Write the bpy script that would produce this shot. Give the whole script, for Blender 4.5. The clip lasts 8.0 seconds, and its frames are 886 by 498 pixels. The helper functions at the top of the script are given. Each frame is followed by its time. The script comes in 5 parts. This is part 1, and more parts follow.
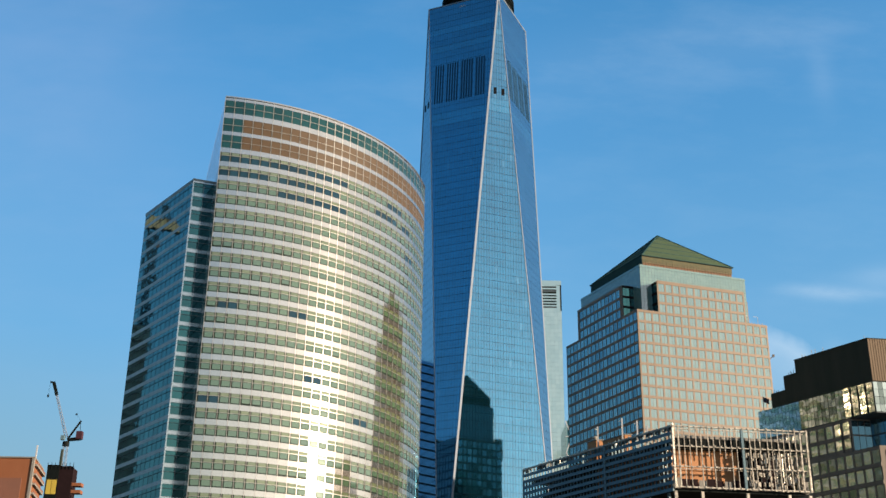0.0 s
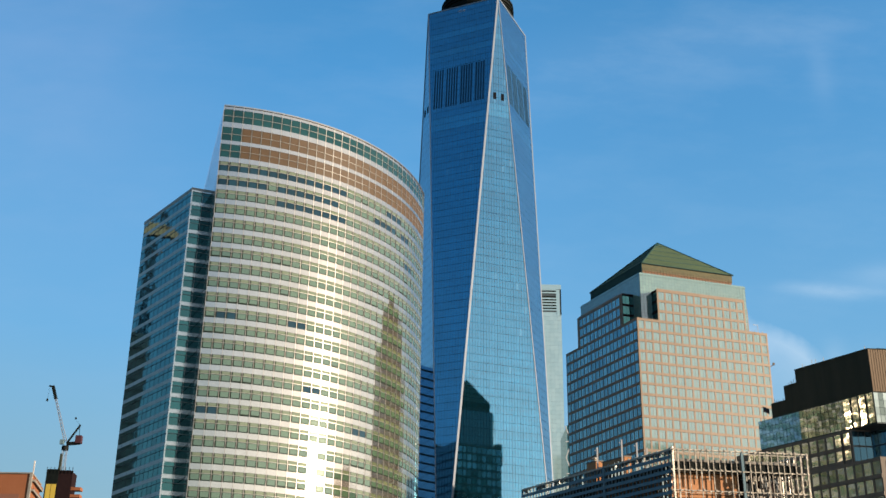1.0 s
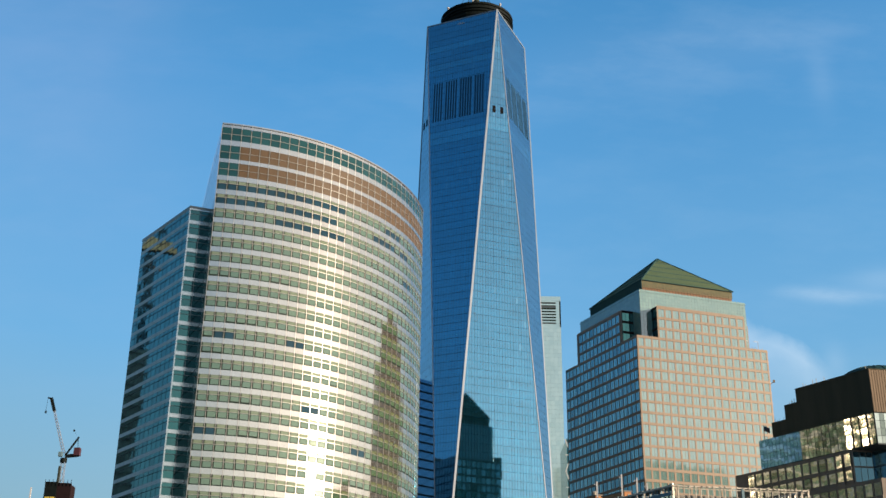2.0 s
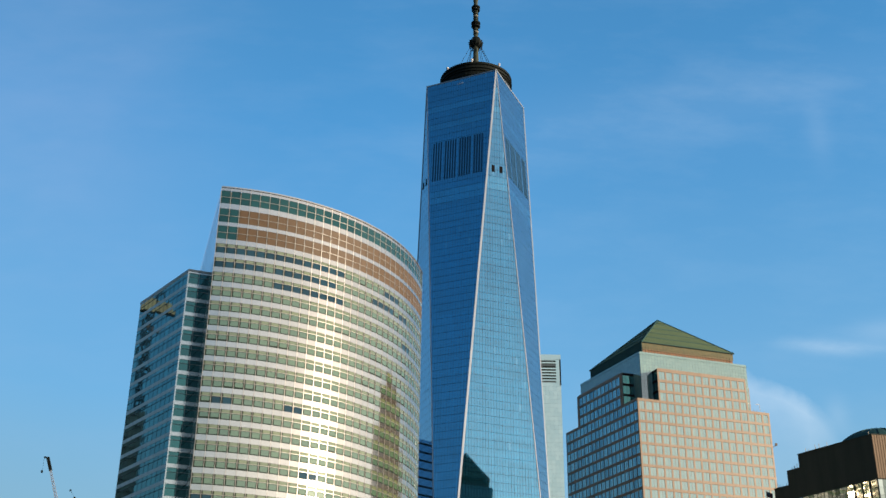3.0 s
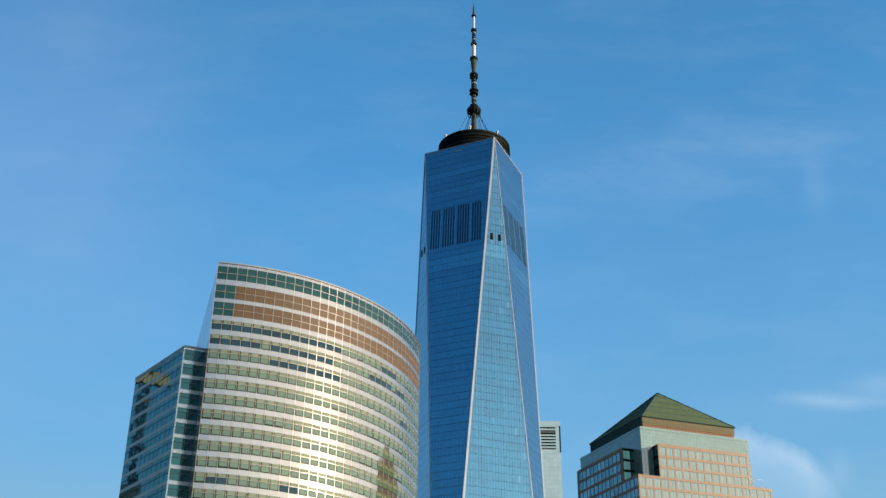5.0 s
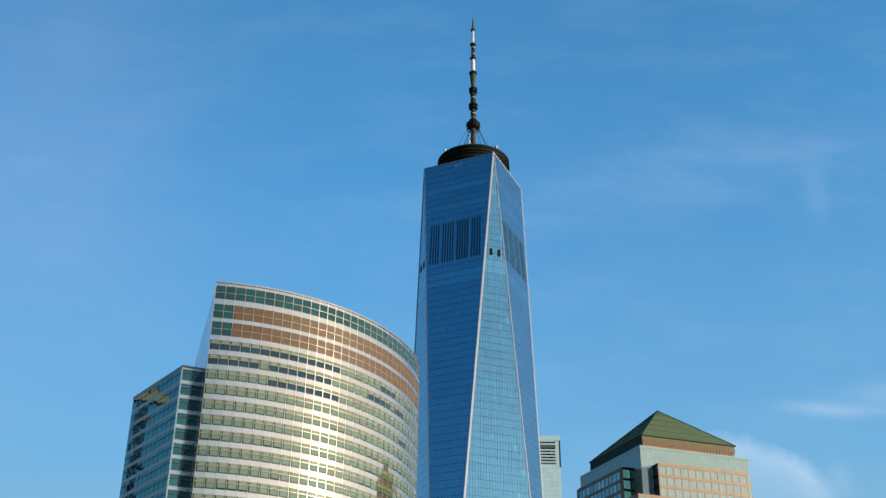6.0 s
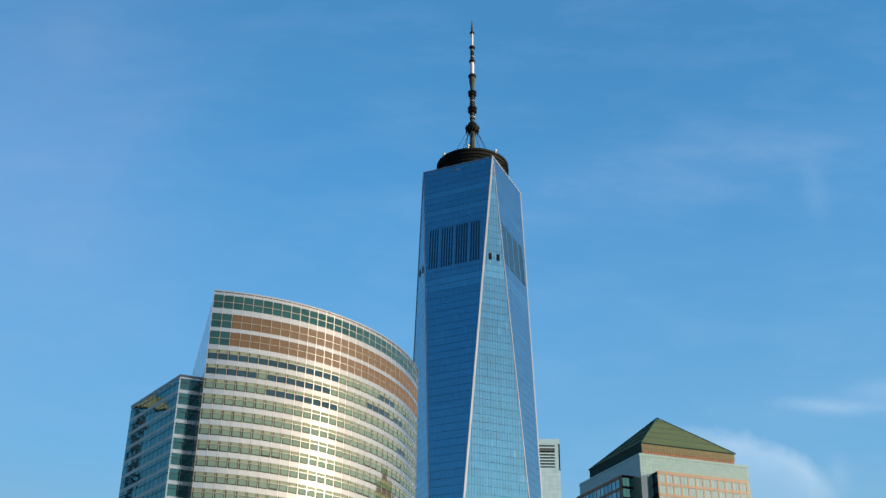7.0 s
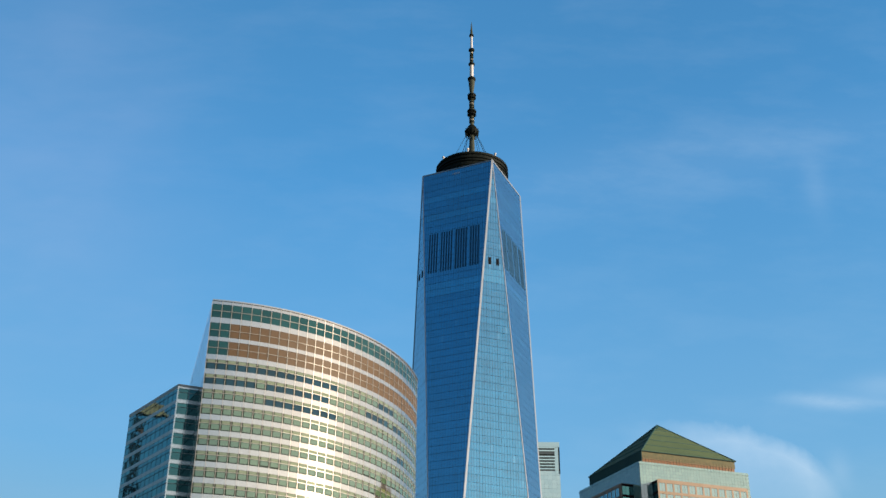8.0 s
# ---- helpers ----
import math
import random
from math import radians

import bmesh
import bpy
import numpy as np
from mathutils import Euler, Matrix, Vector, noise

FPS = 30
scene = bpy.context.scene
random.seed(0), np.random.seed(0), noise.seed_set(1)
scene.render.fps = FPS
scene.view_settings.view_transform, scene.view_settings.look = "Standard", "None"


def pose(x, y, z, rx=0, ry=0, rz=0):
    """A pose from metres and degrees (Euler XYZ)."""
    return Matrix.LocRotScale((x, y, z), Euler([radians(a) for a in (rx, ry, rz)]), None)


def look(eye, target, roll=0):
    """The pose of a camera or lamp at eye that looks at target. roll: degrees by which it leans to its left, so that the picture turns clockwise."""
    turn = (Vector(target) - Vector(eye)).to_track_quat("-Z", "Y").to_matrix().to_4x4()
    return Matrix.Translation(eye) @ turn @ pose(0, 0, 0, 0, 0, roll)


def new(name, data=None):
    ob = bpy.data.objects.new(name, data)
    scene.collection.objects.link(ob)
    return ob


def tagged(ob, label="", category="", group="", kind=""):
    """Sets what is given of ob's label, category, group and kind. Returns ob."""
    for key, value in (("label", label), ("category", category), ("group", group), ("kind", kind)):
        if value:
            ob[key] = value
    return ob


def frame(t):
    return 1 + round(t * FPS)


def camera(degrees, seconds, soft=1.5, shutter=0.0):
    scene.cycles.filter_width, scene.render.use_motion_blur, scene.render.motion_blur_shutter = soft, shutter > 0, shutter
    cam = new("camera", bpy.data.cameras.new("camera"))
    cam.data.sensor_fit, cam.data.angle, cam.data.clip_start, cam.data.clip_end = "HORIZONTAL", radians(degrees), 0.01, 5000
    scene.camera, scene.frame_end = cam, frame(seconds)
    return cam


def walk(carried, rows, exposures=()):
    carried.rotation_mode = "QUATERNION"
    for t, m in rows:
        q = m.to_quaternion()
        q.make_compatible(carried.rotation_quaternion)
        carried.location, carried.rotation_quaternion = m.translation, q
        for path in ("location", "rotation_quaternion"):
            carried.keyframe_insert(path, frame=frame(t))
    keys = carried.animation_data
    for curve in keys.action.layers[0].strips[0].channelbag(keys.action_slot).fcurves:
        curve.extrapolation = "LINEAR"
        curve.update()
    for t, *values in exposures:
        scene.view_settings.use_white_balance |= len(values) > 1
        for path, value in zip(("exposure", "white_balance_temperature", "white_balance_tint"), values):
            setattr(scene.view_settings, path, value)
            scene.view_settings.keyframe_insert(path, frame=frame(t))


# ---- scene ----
# ---- camera and walk ----
cam = camera(41.09, 8.0, soft=1.5)
# seconds, x, y, z, pitch, yaw, roll
PATH = [
    (0, -20.38, -599.89, 11.46, 23.1, -0.126, 0.81),
    (0.5, -20.3, -600.13, 13.48, 23.066, -0.123, 0.8),
    (1, -20.22, -600.36, 15.61, 23.014, -0.132, 0.79),
    (1.2, -20.19, -600.46, 16.67, 22.987, -0.135, 0.78),
    (2.3, -20, -601.01, 22.53, 23.626, -0.15, 0.75),
    (2.5, -19.96, -601.11, 23.6, 24.215, -0.153, 0.75),
    (2.7, -19.92, -601.22, 24.22, 24.826, -0.14, 0.74),
    (3, -19.87, -601.38, 25.15, 25.745, -0.12, 0.73),
    (3.2, -19.83, -601.48, 25.86, 26.381, -0.116, 0.73),
    (3.5, -19.77, -601.64, 26.91, 26.832, -0.111, 0.72),
    (3.7, -19.72, -601.75, 27.68, 26.996, -0.112, 0.71),
    (4, -19.66, -601.92, 28.83, 26.948, -0.112, 0.7),
    (4.2, -19.62, -602.03, 29.83, 27.012, -0.11, 0.69),
    (4.5, -19.55, -602.2, 31.32, 27.343, -0.106, 0.68),
    (4.7, -19.51, -602.31, 32.14, 27.698, -0.113, 0.68),
    (5, -19.44, -602.49, 33.36, 28.359, -0.124, 0.67),
    (5.2, -19.39, -602.6, 34.18, 28.694, -0.125, 0.66),
    (6.3, -19.13, -603.26, 38.67, 28.772, -0.128, 0.62),
    (6.5, -19.08, -603.38, 39.49, 28.715, -0.128, 0.61),
    (7, -18.95, -603.69, 41.89, 28.624, -0.154, 0.59),
    (7.5, -18.81, -604.01, 44.14, 28.547, -0.157, 0.57),
    (8, -18.68, -604.33, 46.8, 28.432, -0.157, 0.55),
]
walk(cam, [(t, pose(x, y, z, 90 + p, 0, w) @ pose(0, 0, 0, 0, 0, r)) for t, x, y, z, p, w, r in PATH])

# ---- light ----
SUN_AZ, SUN_EL = -22.5, 11.0          # degrees from +x towards +y, degrees above the horizon
sun_dir = Vector((math.cos(radians(SUN_AZ)) * math.cos(radians(SUN_EL)),
                  math.sin(radians(SUN_AZ)) * math.cos(radians(SUN_EL)), math.sin(radians(SUN_EL))))
sun = new("sun", bpy.data.lights.new("sun", "SUN"))
sun.data.energy, sun.data.angle, sun.data.color = 4.9, radians(0.55), (1.0, 0.81, 0.60)
sun.matrix_world = look(sun_dir * 900, (0, 0, 0))
scene.view_settings.exposure = 1.84


class Nodes:
    """A short way to write node trees."""

    def __init__(self, tree):
        self.t = tree
        tree.nodes.clear()

    def n(self, kind, **kw):
        nd = self.t.nodes.new(kind)
        for k, v in kw.items():
            if k == "op":
                nd.operation = v
            elif k == "sky":
                nd.sky_type = v
            elif k == "mix":
                nd.data_type, nd.blend_type = "RGBA", v
            elif k == "dims":
                nd.noise_dimensions = v
        return nd

    def to(self, a, b):
        self.t.links.new(a, b)

    def math(self, op, a, b=0.0, c=0.0):
        nd = self.n("ShaderNodeMath", op=op)
        for i, v in enumerate((a, b, c)):
            if isinstance(v, (int, float)):
                nd.inputs[i].default_value = v
            else:
                self.to(v, nd.inputs[i])
        return nd.outputs[0]

    def mixc(self, fac, a, b, how="MIX"):
        nd = self.n("ShaderNodeMix", mix=how)
        for i, v in ((0, fac), (6, a), (7, b)):
            if isinstance(v, (int, float)):
                nd.inputs[i].default_value = v
            elif isinstance(v, tuple):
                nd.inputs[i].default_value = (*v, 1)
            else:
                self.to(v, nd.inputs[i])
        return nd.outputs[2]

    def noise(self, vec, scale, detail=3.0, rough=0.55):
        nd = self.n("ShaderNodeTexNoise")
        nd.inputs["Scale"].default_value, nd.inputs["Detail"].default_value = scale, detail
        nd.inputs["Roughness"].default_value = rough
        if vec is not None:
            self.to(vec, nd.inputs["Vector"])
        return nd.outputs["Fac"]

    def ramp(self, fac, lo, hi):
        nd = self.n("ShaderNodeMapRange")
        nd.inputs["From Min"].default_value, nd.inputs["From Max"].default_value = lo, hi
        self.to(fac, nd.inputs["Value"])
        return nd.outputs[0]

    def scaled(self, vec, sx, sy, sz, rz=0.0):
        nd = self.n("ShaderNodeMapping")
        nd.inputs["Scale"].default_value = (sx, sy, sz)
        nd.inputs["Rotation"].default_value = (0, 0, rz)
        self.to(vec, nd.inputs["Vector"])
        return nd.outputs[0]


world = bpy.data.worlds.new("sky")
world.use_nodes = True
scene.world = world
W_ = Nodes(world.node_tree)
sky = W_.n("ShaderNodeTexSky", sky="NISHITA")
sky.sun_disc = False
sky.sun_elevation = radians(SUN_EL)
sky.sun_rotation = radians(90 - SUN_AZ)
sky.altitude, sky.air_density, sky.dust_density, sky.ozone_density = 30, 1.0, 0.15, 4.0
way = W_.n("ShaderNodeTexCoord").outputs["Generated"]
sep = W_.n("ShaderNodeSeparateXYZ")
W_.to(way, sep.inputs[0])
front = W_.math("GREATER_THAN", sep.outputs[1], 0.2)
deep = W_.math("MAXIMUM", sep.outputs[1], 0.2)
u_, v_ = W_.math("DIVIDE", sep.outputs[0], deep), W_.math("DIVIDE", sep.outputs[2], deep)
flat = W_.n("ShaderNodeCombineXYZ")
W_.to(u_, flat.inputs[0]), W_.to(v_, flat.inputs[1])
flat = flat.outputs[0]


def patch(u0, v0, su, sv, lean=0.0):
    """A soft oval place in the sky, in slopes across and up."""
    du, dv = W_.math("SUBTRACT", u_, u0), W_.math("SUBTRACT", v_, v0)
    dv = W_.math("SUBTRACT", dv, W_.math("MULTIPLY", du, lean))
    a = W_.math("POWER", W_.math("ABSOLUTE", W_.math("DIVIDE", du, su)), 2.0)
    b = W_.math("POWER", W_.math("ABSOLUTE", W_.math("DIVIDE", dv, sv)), 2.0)
    return W_.math("EXPONENT", W_.math("MULTIPLY", W_.math("ADD", a, b), -1.0))


wisps = W_.ramp(W_.noise(W_.scaled(flat, 3.2, 9.0, 1, 0.25), 2.2, 6, 0.62), 0.45, 0.80)
soft = W_.ramp(W_.noise(W_.scaled(flat, 2.0, 3.4, 1, 0.2), 2.0, 4, 0.5), 0.36, 0.75)
puffy = W_.ramp(W_.noise(W_.scaled(flat, 9.0, 9.0, 1, 0.5), 1.6, 4, 0.5), 0.15, 0.75)
billow = W_.math("MULTIPLY", W_.math("SUBTRACT", W_.noise(W_.scaled(flat, 16.0, 16.0, 1), 1.5, 5, 0.6), 0.5), 0.030)
# a bank of cloud whose upper rim curves down to the right
past = W_.math("MAXIMUM", W_.math("SUBTRACT", u_, 0.22), 0.0)
rim = W_.math("SUBTRACT", 0.366, W_.math("MULTIPLY", W_.math("POWER", past, 3.0), 23.0))
under = W_.math("ADD", W_.math("SUBTRACT", rim, v_), billow)
bank = W_.math("MULTIPLY", W_.ramp(under, -0.004, 0.014), W_.math("EXPONENT", W_.math("MULTIPLY", W_.math("MAXIMUM", under, 0.0), -26.0)))
bank = W_.math("MULTIPLY", bank, W_.math("MULTIPLY", W_.ramp(u_, 0.16, 0.27), W_.ramp(u_, 0.352, 0.325)))
bank = W_.math("MULTIPLY", bank, W_.math("ADD", W_.math("MULTIPLY", puffy, 0.5), 0.5))
streaky = W_.math("ADD", W_.math("MULTIPLY", wisps, 0.9), 0.35)
cloud = W_.math("MULTIPLY", W_.math("MULTIPLY", patch(0.358, 0.389, 0.045, 0.0062, -0.06), streaky), 0.34)
cloud = W_.math("ADD", cloud, W_.math("MULTIPLY", patch(0.405, 0.405, 0.03, 0.012, 0.1), 0.12))
cloud = W_.math("ADD", cloud, W_.math("MULTIPLY", patch(0.352, 0.325, 0.010, 0.016, 0.0), 0.10))
cloud = W_.math("ADD", cloud, W_.math("MULTIPLY", bank, 0.70))
cloud = W_.math("ADD", cloud, W_.math("MULTIPLY", W_.math("MULTIPLY", patch(0.26, 0.645, 0.30, 0.045, 0.20), W_.math("ADD", W_.math("MULTIPLY", wisps, 0.5), 0.5)), 0.10))
cloud = W_.math("ADD", cloud, W_.math("MULTIPLY", W_.math("MULTIPLY", patch(-0.42, 0.64, 0.15, 0.24, 0.0), W_.math("ADD", W_.math("MULTIPLY", soft, 0.7), 0.3)), 0.27))
cloud = W_.math("ADD", cloud, W_.math("MULTIPLY", patch(0.372, 0.615, 0.012, 0.035, 0.0), 0.06))
cloud = W_.math("ADD", cloud, W_.math("MULTIPLY", wisps, 0.05))
cloud = W_.math("MULTIPLY", W_.math("MINIMUM", cloud, 0.9), front)
hue = W_.mixc(1.0, sky.outputs[0], (0.605, 1.05, 1.04), "MULTIPLY")
low = W_.ramp(sep.outputs[2], 0.52, 0.12)
hue = W_.mixc(W_.math("MULTIPLY", low, 0.78), hue, (0.80, 1.29, 1.68))
hue = W_.mixc(W_.math("MULTIPLY", W_.ramp(sep.outputs[2], 0.31, 0.16), 0.55), hue, (1.22, 1.74, 1.86))
sun_at = W_.n("ShaderNodeVectorMath", op="DOT_PRODUCT")
sun_at.inputs[1].default_value = sun_dir
W_.to(way, sun_at.inputs[0])
side = W_.math("MULTIPLY", W_.math("MULTIPLY", W_.ramp(sep.outputs[0], -0.05, -0.42), front), 0.20)
hue = W_.mixc(side, hue, (0.0, 0.0, 0.0))
glow = W_.math("POWER", W_.ramp(sun_at.outputs["Value"], 0.30, 1.0), 1.2)
haze = W_.mixc(W_.ramp(sep.outputs[2], 0.42, 0.12), (4.5, 4.7, 4.7), (9.0, 9.0, 8.4))
hue = W_.mixc(W_.math("MULTIPLY", glow, 0.85), hue, haze)
veil = W_.mixc(W_.ramp(sep.outputs[0], 0.0, -0.25), (2.5, 2.95, 3.35), (1.75, 2.0, 2.75))
col = W_.mixc(cloud, hue, veil)
back = W_.n("ShaderNodeBackground")
back.inputs["Strength"].default_value = 0.086
W_.to(col, back.inputs["Color"])
W_.to(back.outputs[0], W_.n("ShaderNodeOutputWorld").inputs["Surface"])


# ---- materials ----
def material(name):
    m = bpy.data.materials.new(name)
    m.use_nodes = True
    k = Nodes(m.node_tree)
    b = k.n("ShaderNodeBsdfPrincipled")
    k.to(b.outputs[0], k.n("ShaderNodeOutputMaterial").inputs["Surface"])
    return m, k, b


def chance(k):
    """A number from 0 to 1 for each piece, whether an object or an island of a mesh."""
    return k.math("FRACT", k.math("ADD", k.n("ShaderNodeObjectInfo").outputs["Random"],
                                  k.n("ShaderNodeNewGeometry").outputs["Random Per Island"]))


def uneven(k, b, tilt, warp, size, rnd):
    """Panes set a hair out of true, each slightly bowed."""
    geo = k.n("ShaderNodeNewGeometry")
    wn = k.n("ShaderNodeTexWhiteNoise")
    wn.noise_dimensions = "1D"
    k.to(rnd, wn.inputs["W"])
    nz = k.n("ShaderNodeTexNoise")
    nz.inputs["Scale"].default_value, nz.inputs["Detail"].default_value = size, 1.0
    k.to(geo.outputs["Position"], nz.inputs["Vector"])
    total = geo.outputs["Normal"]
    for src, amount in ((wn.outputs["Color"], tilt), (nz.outputs["Color"], warp)):
        sub = k.n("ShaderNodeVectorMath", op="SUBTRACT")
        sub.inputs[1].default_value = (0.5, 0.5, 0.5)
        k.to(src, sub.inputs[0])
        sc = k.n("ShaderNodeVectorMath", op="SCALE")
        sc.inputs["Scale"].default_value = amount
        k.to(sub.outputs[0], sc.inputs[0])
        add = k.n("ShaderNodeVectorMath", op="ADD")
        k.to(total, add.inputs[0]), k.to(sc.outputs[0], add.inputs[1])
        total = add.outputs[0]
    nm = k.n("ShaderNodeVectorMath", op="NORMALIZE")
    k.to(total, nm.inputs[0])
    k.to(nm.outputs[0], b.inputs["Normal"])


def glass(name, a, b_, metal=0.7, rough=0.04, tilt=0.006, warp=0.004, size=0.3, spread=(0.0, 1.0), ior=1.6, tint=None, coat=0.0, streak=0.0):
    """Coated facade glass: a tinted mirror with dark rooms behind it; colour varies from a to b_ pane by pane."""
    m, k, b = material(name)
    rnd = chance(k)
    c = k.mixc(k.ramp(rnd, *spread), a, b_)
    pos = k.n("ShaderNodeNewGeometry").outputs["Position"]
    dirt = k.ramp(k.noise(pos, 0.05, 4), 0.3, 0.7)
    c = k.mixc(k.math("MULTIPLY", dirt, 0.22), c, (a[0] * 0.6, a[1] * 0.6, a[2] * 0.6))
    if streak:
        fall = k.ramp(k.noise(k.scaled(pos, 0.7, 0.7, 0.012), 1.0, 3), 0.35, 0.65)
        floor_ = k.ramp(k.noise(k.scaled(pos, 0.03, 0.03, 0.24), 1.0, 2), 0.35, 0.65)
        c = k.mixc(k.math("MULTIPLY", fall, streak), c, tuple(v * 0.55 for v in a))
        c = k.mixc(k.math("MULTIPLY", floor_, streak * 0.8), c, tuple(min(v * 1.5, 0.9) for v in b_))
    k.to(c, b.inputs["Base Color"])
    b.inputs["Metallic"].default_value, b.inputs["Roughness"].default_value = metal, rough
    b.inputs["IOR"].default_value = ior
    b.inputs["Coat Weight"].default_value, b.inputs["Coat IOR"].default_value = coat, 1.9
    if tint:
        b.inputs["Specular Tint"].default_value = (*tint, 1)
    uneven(k, b, tilt, warp, size, rnd)
    return m


def surface(name, a, b_, rough=0.6, metal=0.0, scale=0.4, grain=6.0, bump=0.02, stripe=None, shine=0.25, tint=None):
    """Painted, stony or metal surface: two tones at two scales, light wear and relief."""
    m, k, b = material(name)
    pos = k.n("ShaderNodeNewGeometry").outputs["Position"]
    vec = pos if stripe is None else k.scaled(pos, *stripe)
    big, small = k.ramp(k.noise(vec, scale, 4), 0.3, 0.7), k.noise(pos, grain, 3)
    c = k.mixc(big, a, b_)
    c = k.mixc(k.math("MULTIPLY", k.ramp(small, 0.35, 0.75), 0.25), c, tuple(v * 0.7 for v in a))
    c = k.mixc(k.math("MULTIPLY", chance(k), 0.12), c, tuple(min(v * 1.25, 0.9) for v in b_))
    k.to(c, b.inputs["Base Color"])
    k.to(k.math("ADD", k.math("MULTIPLY", small, 0.15), rough - 0.07), b.inputs["Roughness"])
    b.inputs["Metallic"].default_value = metal
    b.inputs["Specular IOR Level"].default_value = shine
    if tint:
        b.inputs["Specular Tint"].default_value = (*tint, 1)
    bp = k.n("ShaderNodeBump")
    bp.inputs["Strength"].default_value, bp.inputs["Distance"].default_value = 0.4, bump
    k.to(small, bp.inputs["Height"])
    k.to(bp.outputs[0], b.inputs["Normal"])
    return m


def wavy(name, a, b_):
    """Old float glass in long ripples, which break up what it mirrors."""
    m, k, b = material(name)
    geo = k.n("ShaderNodeNewGeometry")
    c = k.mixc(chance(k), a, b_)
    k.to(c, b.inputs["Base Color"])
    b.inputs["Metallic"].default_value, b.inputs["Roughness"].default_value = 0.95, 0.03
    nz = k.n("ShaderNodeTexNoise")
    nz.inputs["Scale"].default_value, nz.inputs["Detail"].default_value = 1.0, 2.0
    k.to(k.scaled(geo.outputs["Position"], 0.22, 0.22, 0.5), nz.inputs["Vector"])
    sub = k.n("ShaderNodeVectorMath", op="SUBTRACT")
    sub.inputs[1].default_value = (0.5, 0.5, 0.5)
    k.to(nz.outputs["Color"], sub.inputs[0])
    mul = k.n("ShaderNodeVectorMath", op="MULTIPLY")
    mul.inputs[1].default_value = (0.05, 0.05, 0.05)
    k.to(sub.outputs[0], mul.inputs[0])
    add = k.n("ShaderNodeVectorMath", op="ADD")
    k.to(geo.outputs["Normal"], add.inputs[0]), k.to(mul.outputs[0], add.inputs[1])
    nm = k.n("ShaderNodeVectorMath", op="NORMALIZE")
    k.to(add.outputs[0], nm.inputs[0])
    k.to(nm.outputs[0], b.inputs["Normal"])
    return m


M_WHITE = surface("white_metal_panel", (0.430, 0.379, 0.326), (0.485, 0.430, 0.373), 0.095, 0.95, 0.25, 3.0, 0.004)
M_FIN = surface("pale_metal_fin", (0.150, 0.145, 0.135), (0.185, 0.178, 0.165), 0.30, 0.4, 0.25, 3.0, 0.004)
M_REVEAL = surface("dark_green_reveal", (0.005, 0.009, 0.007), (0.007, 0.012, 0.009), 0.5, shine=0.06)
M_SAGE = glass("glass_over_green_blinds", (0.033, 0.054, 0.030), (0.025, 0.043, 0.027), 0.0, 0.045, 0.010, 0.008, ior=2.0, tint=(0.90, 1.0, 0.87))
M_SAGE_TOP = glass("glass_over_blind_head", (0.060, 0.068, 0.035), (0.046, 0.055, 0.030), 0.0, 0.06, 0.012, 0.01, ior=2.0, tint=(0.95, 1.0, 0.82))
M_WINGDARK = glass("dark_teal_glass", (0.004, 0.034, 0.029), (0.003, 0.021, 0.019), 0.0, 0.05, 0.016, 0.01, ior=1.4)
M_WINGPANE = glass("deep_teal_glass", (0.022, 0.105, 0.096), (0.014, 0.072, 0.068), 0.9, 0.05, 0.016, 0.01, coat=0.2)
M_DARK = glass("dark_green_glass", (0.006, 0.025, 0.027), (0.004, 0.017, 0.019), 0.0, 0.05, 0.016, 0.01, ior=1.42, tint=(0.6, 1.0, 1.0))
M_NAVY = glass("dark_navy_glass", (0.006, 0.022, 0.034), (0.004, 0.014, 0.022), 0.0, 0.05, 0.016, 0.01, ior=1.36)
M_TAN = surface("tan_louvre_panel", (0.046, 0.031, 0.0195), (0.038, 0.0260, 0.0167), 0.5, 0.0, 0.3, 4.0, 0.004, shine=0.07)
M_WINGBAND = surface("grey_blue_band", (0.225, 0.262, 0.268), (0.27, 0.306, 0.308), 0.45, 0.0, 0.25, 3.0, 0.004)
M_FLANK = glass("pale_flank_glass", (0.62, 0.74, 0.80), (0.55, 0.68, 0.76), 0.9, 0.06, 0.006, 0.004)
M_TEAL = glass("teal_glass", (0.036, 0.158, 0.155), (0.022, 0.106, 0.108), 0.95, 0.04, 0.012, 0.01)
M_TOWER = glass("blue_tower_glass", (0.022, 0.185, 0.292), (0.018, 0.163, 0.264), 0.97, 0.04, 0.003, 0.004, 0.12, coat=1.0, streak=0.35)
M_TOWER_PALE = glass("pale_blue_tower_glass", (0.045, 0.235, 0.345), (0.034, 0.205, 0.31), 0.95, 0.06, 0.004, 0.004, 0.12, coat=1.0, streak=0.3)
M_TOWER_LIT = glass("lit_blue_tower_glass", (0.060, 0.222, 0.335), (0.044, 0.20, 0.31), 0.9, 0.07, 0.01, 0.004, 0.12, coat=1.0)
M_TOWERLINE = glass("blue_mullion_glass", (0.016, 0.135, 0.212), (0.014, 0.12, 0.192), 0.97, 0.10, 0.0, 0.0, 0.12, coat=0.7)
M_TOWER_LOUVRE = surface("dark_blue_louvre", (0.007, 0.026, 0.054), (0.010, 0.032, 0.062), 0.35, 0.0, shine=0.12)
M_STEEL = surface("brushed_steel_edge", (0.108, 0.122, 0.146), (0.134, 0.150, 0.176), 0.36, 0.35, 0.1, 2.0, 0.004)
M_LINE = surface("dark_mullion", (0.018, 0.028, 0.034), (0.026, 0.036, 0.042), 0.55, 0.0)
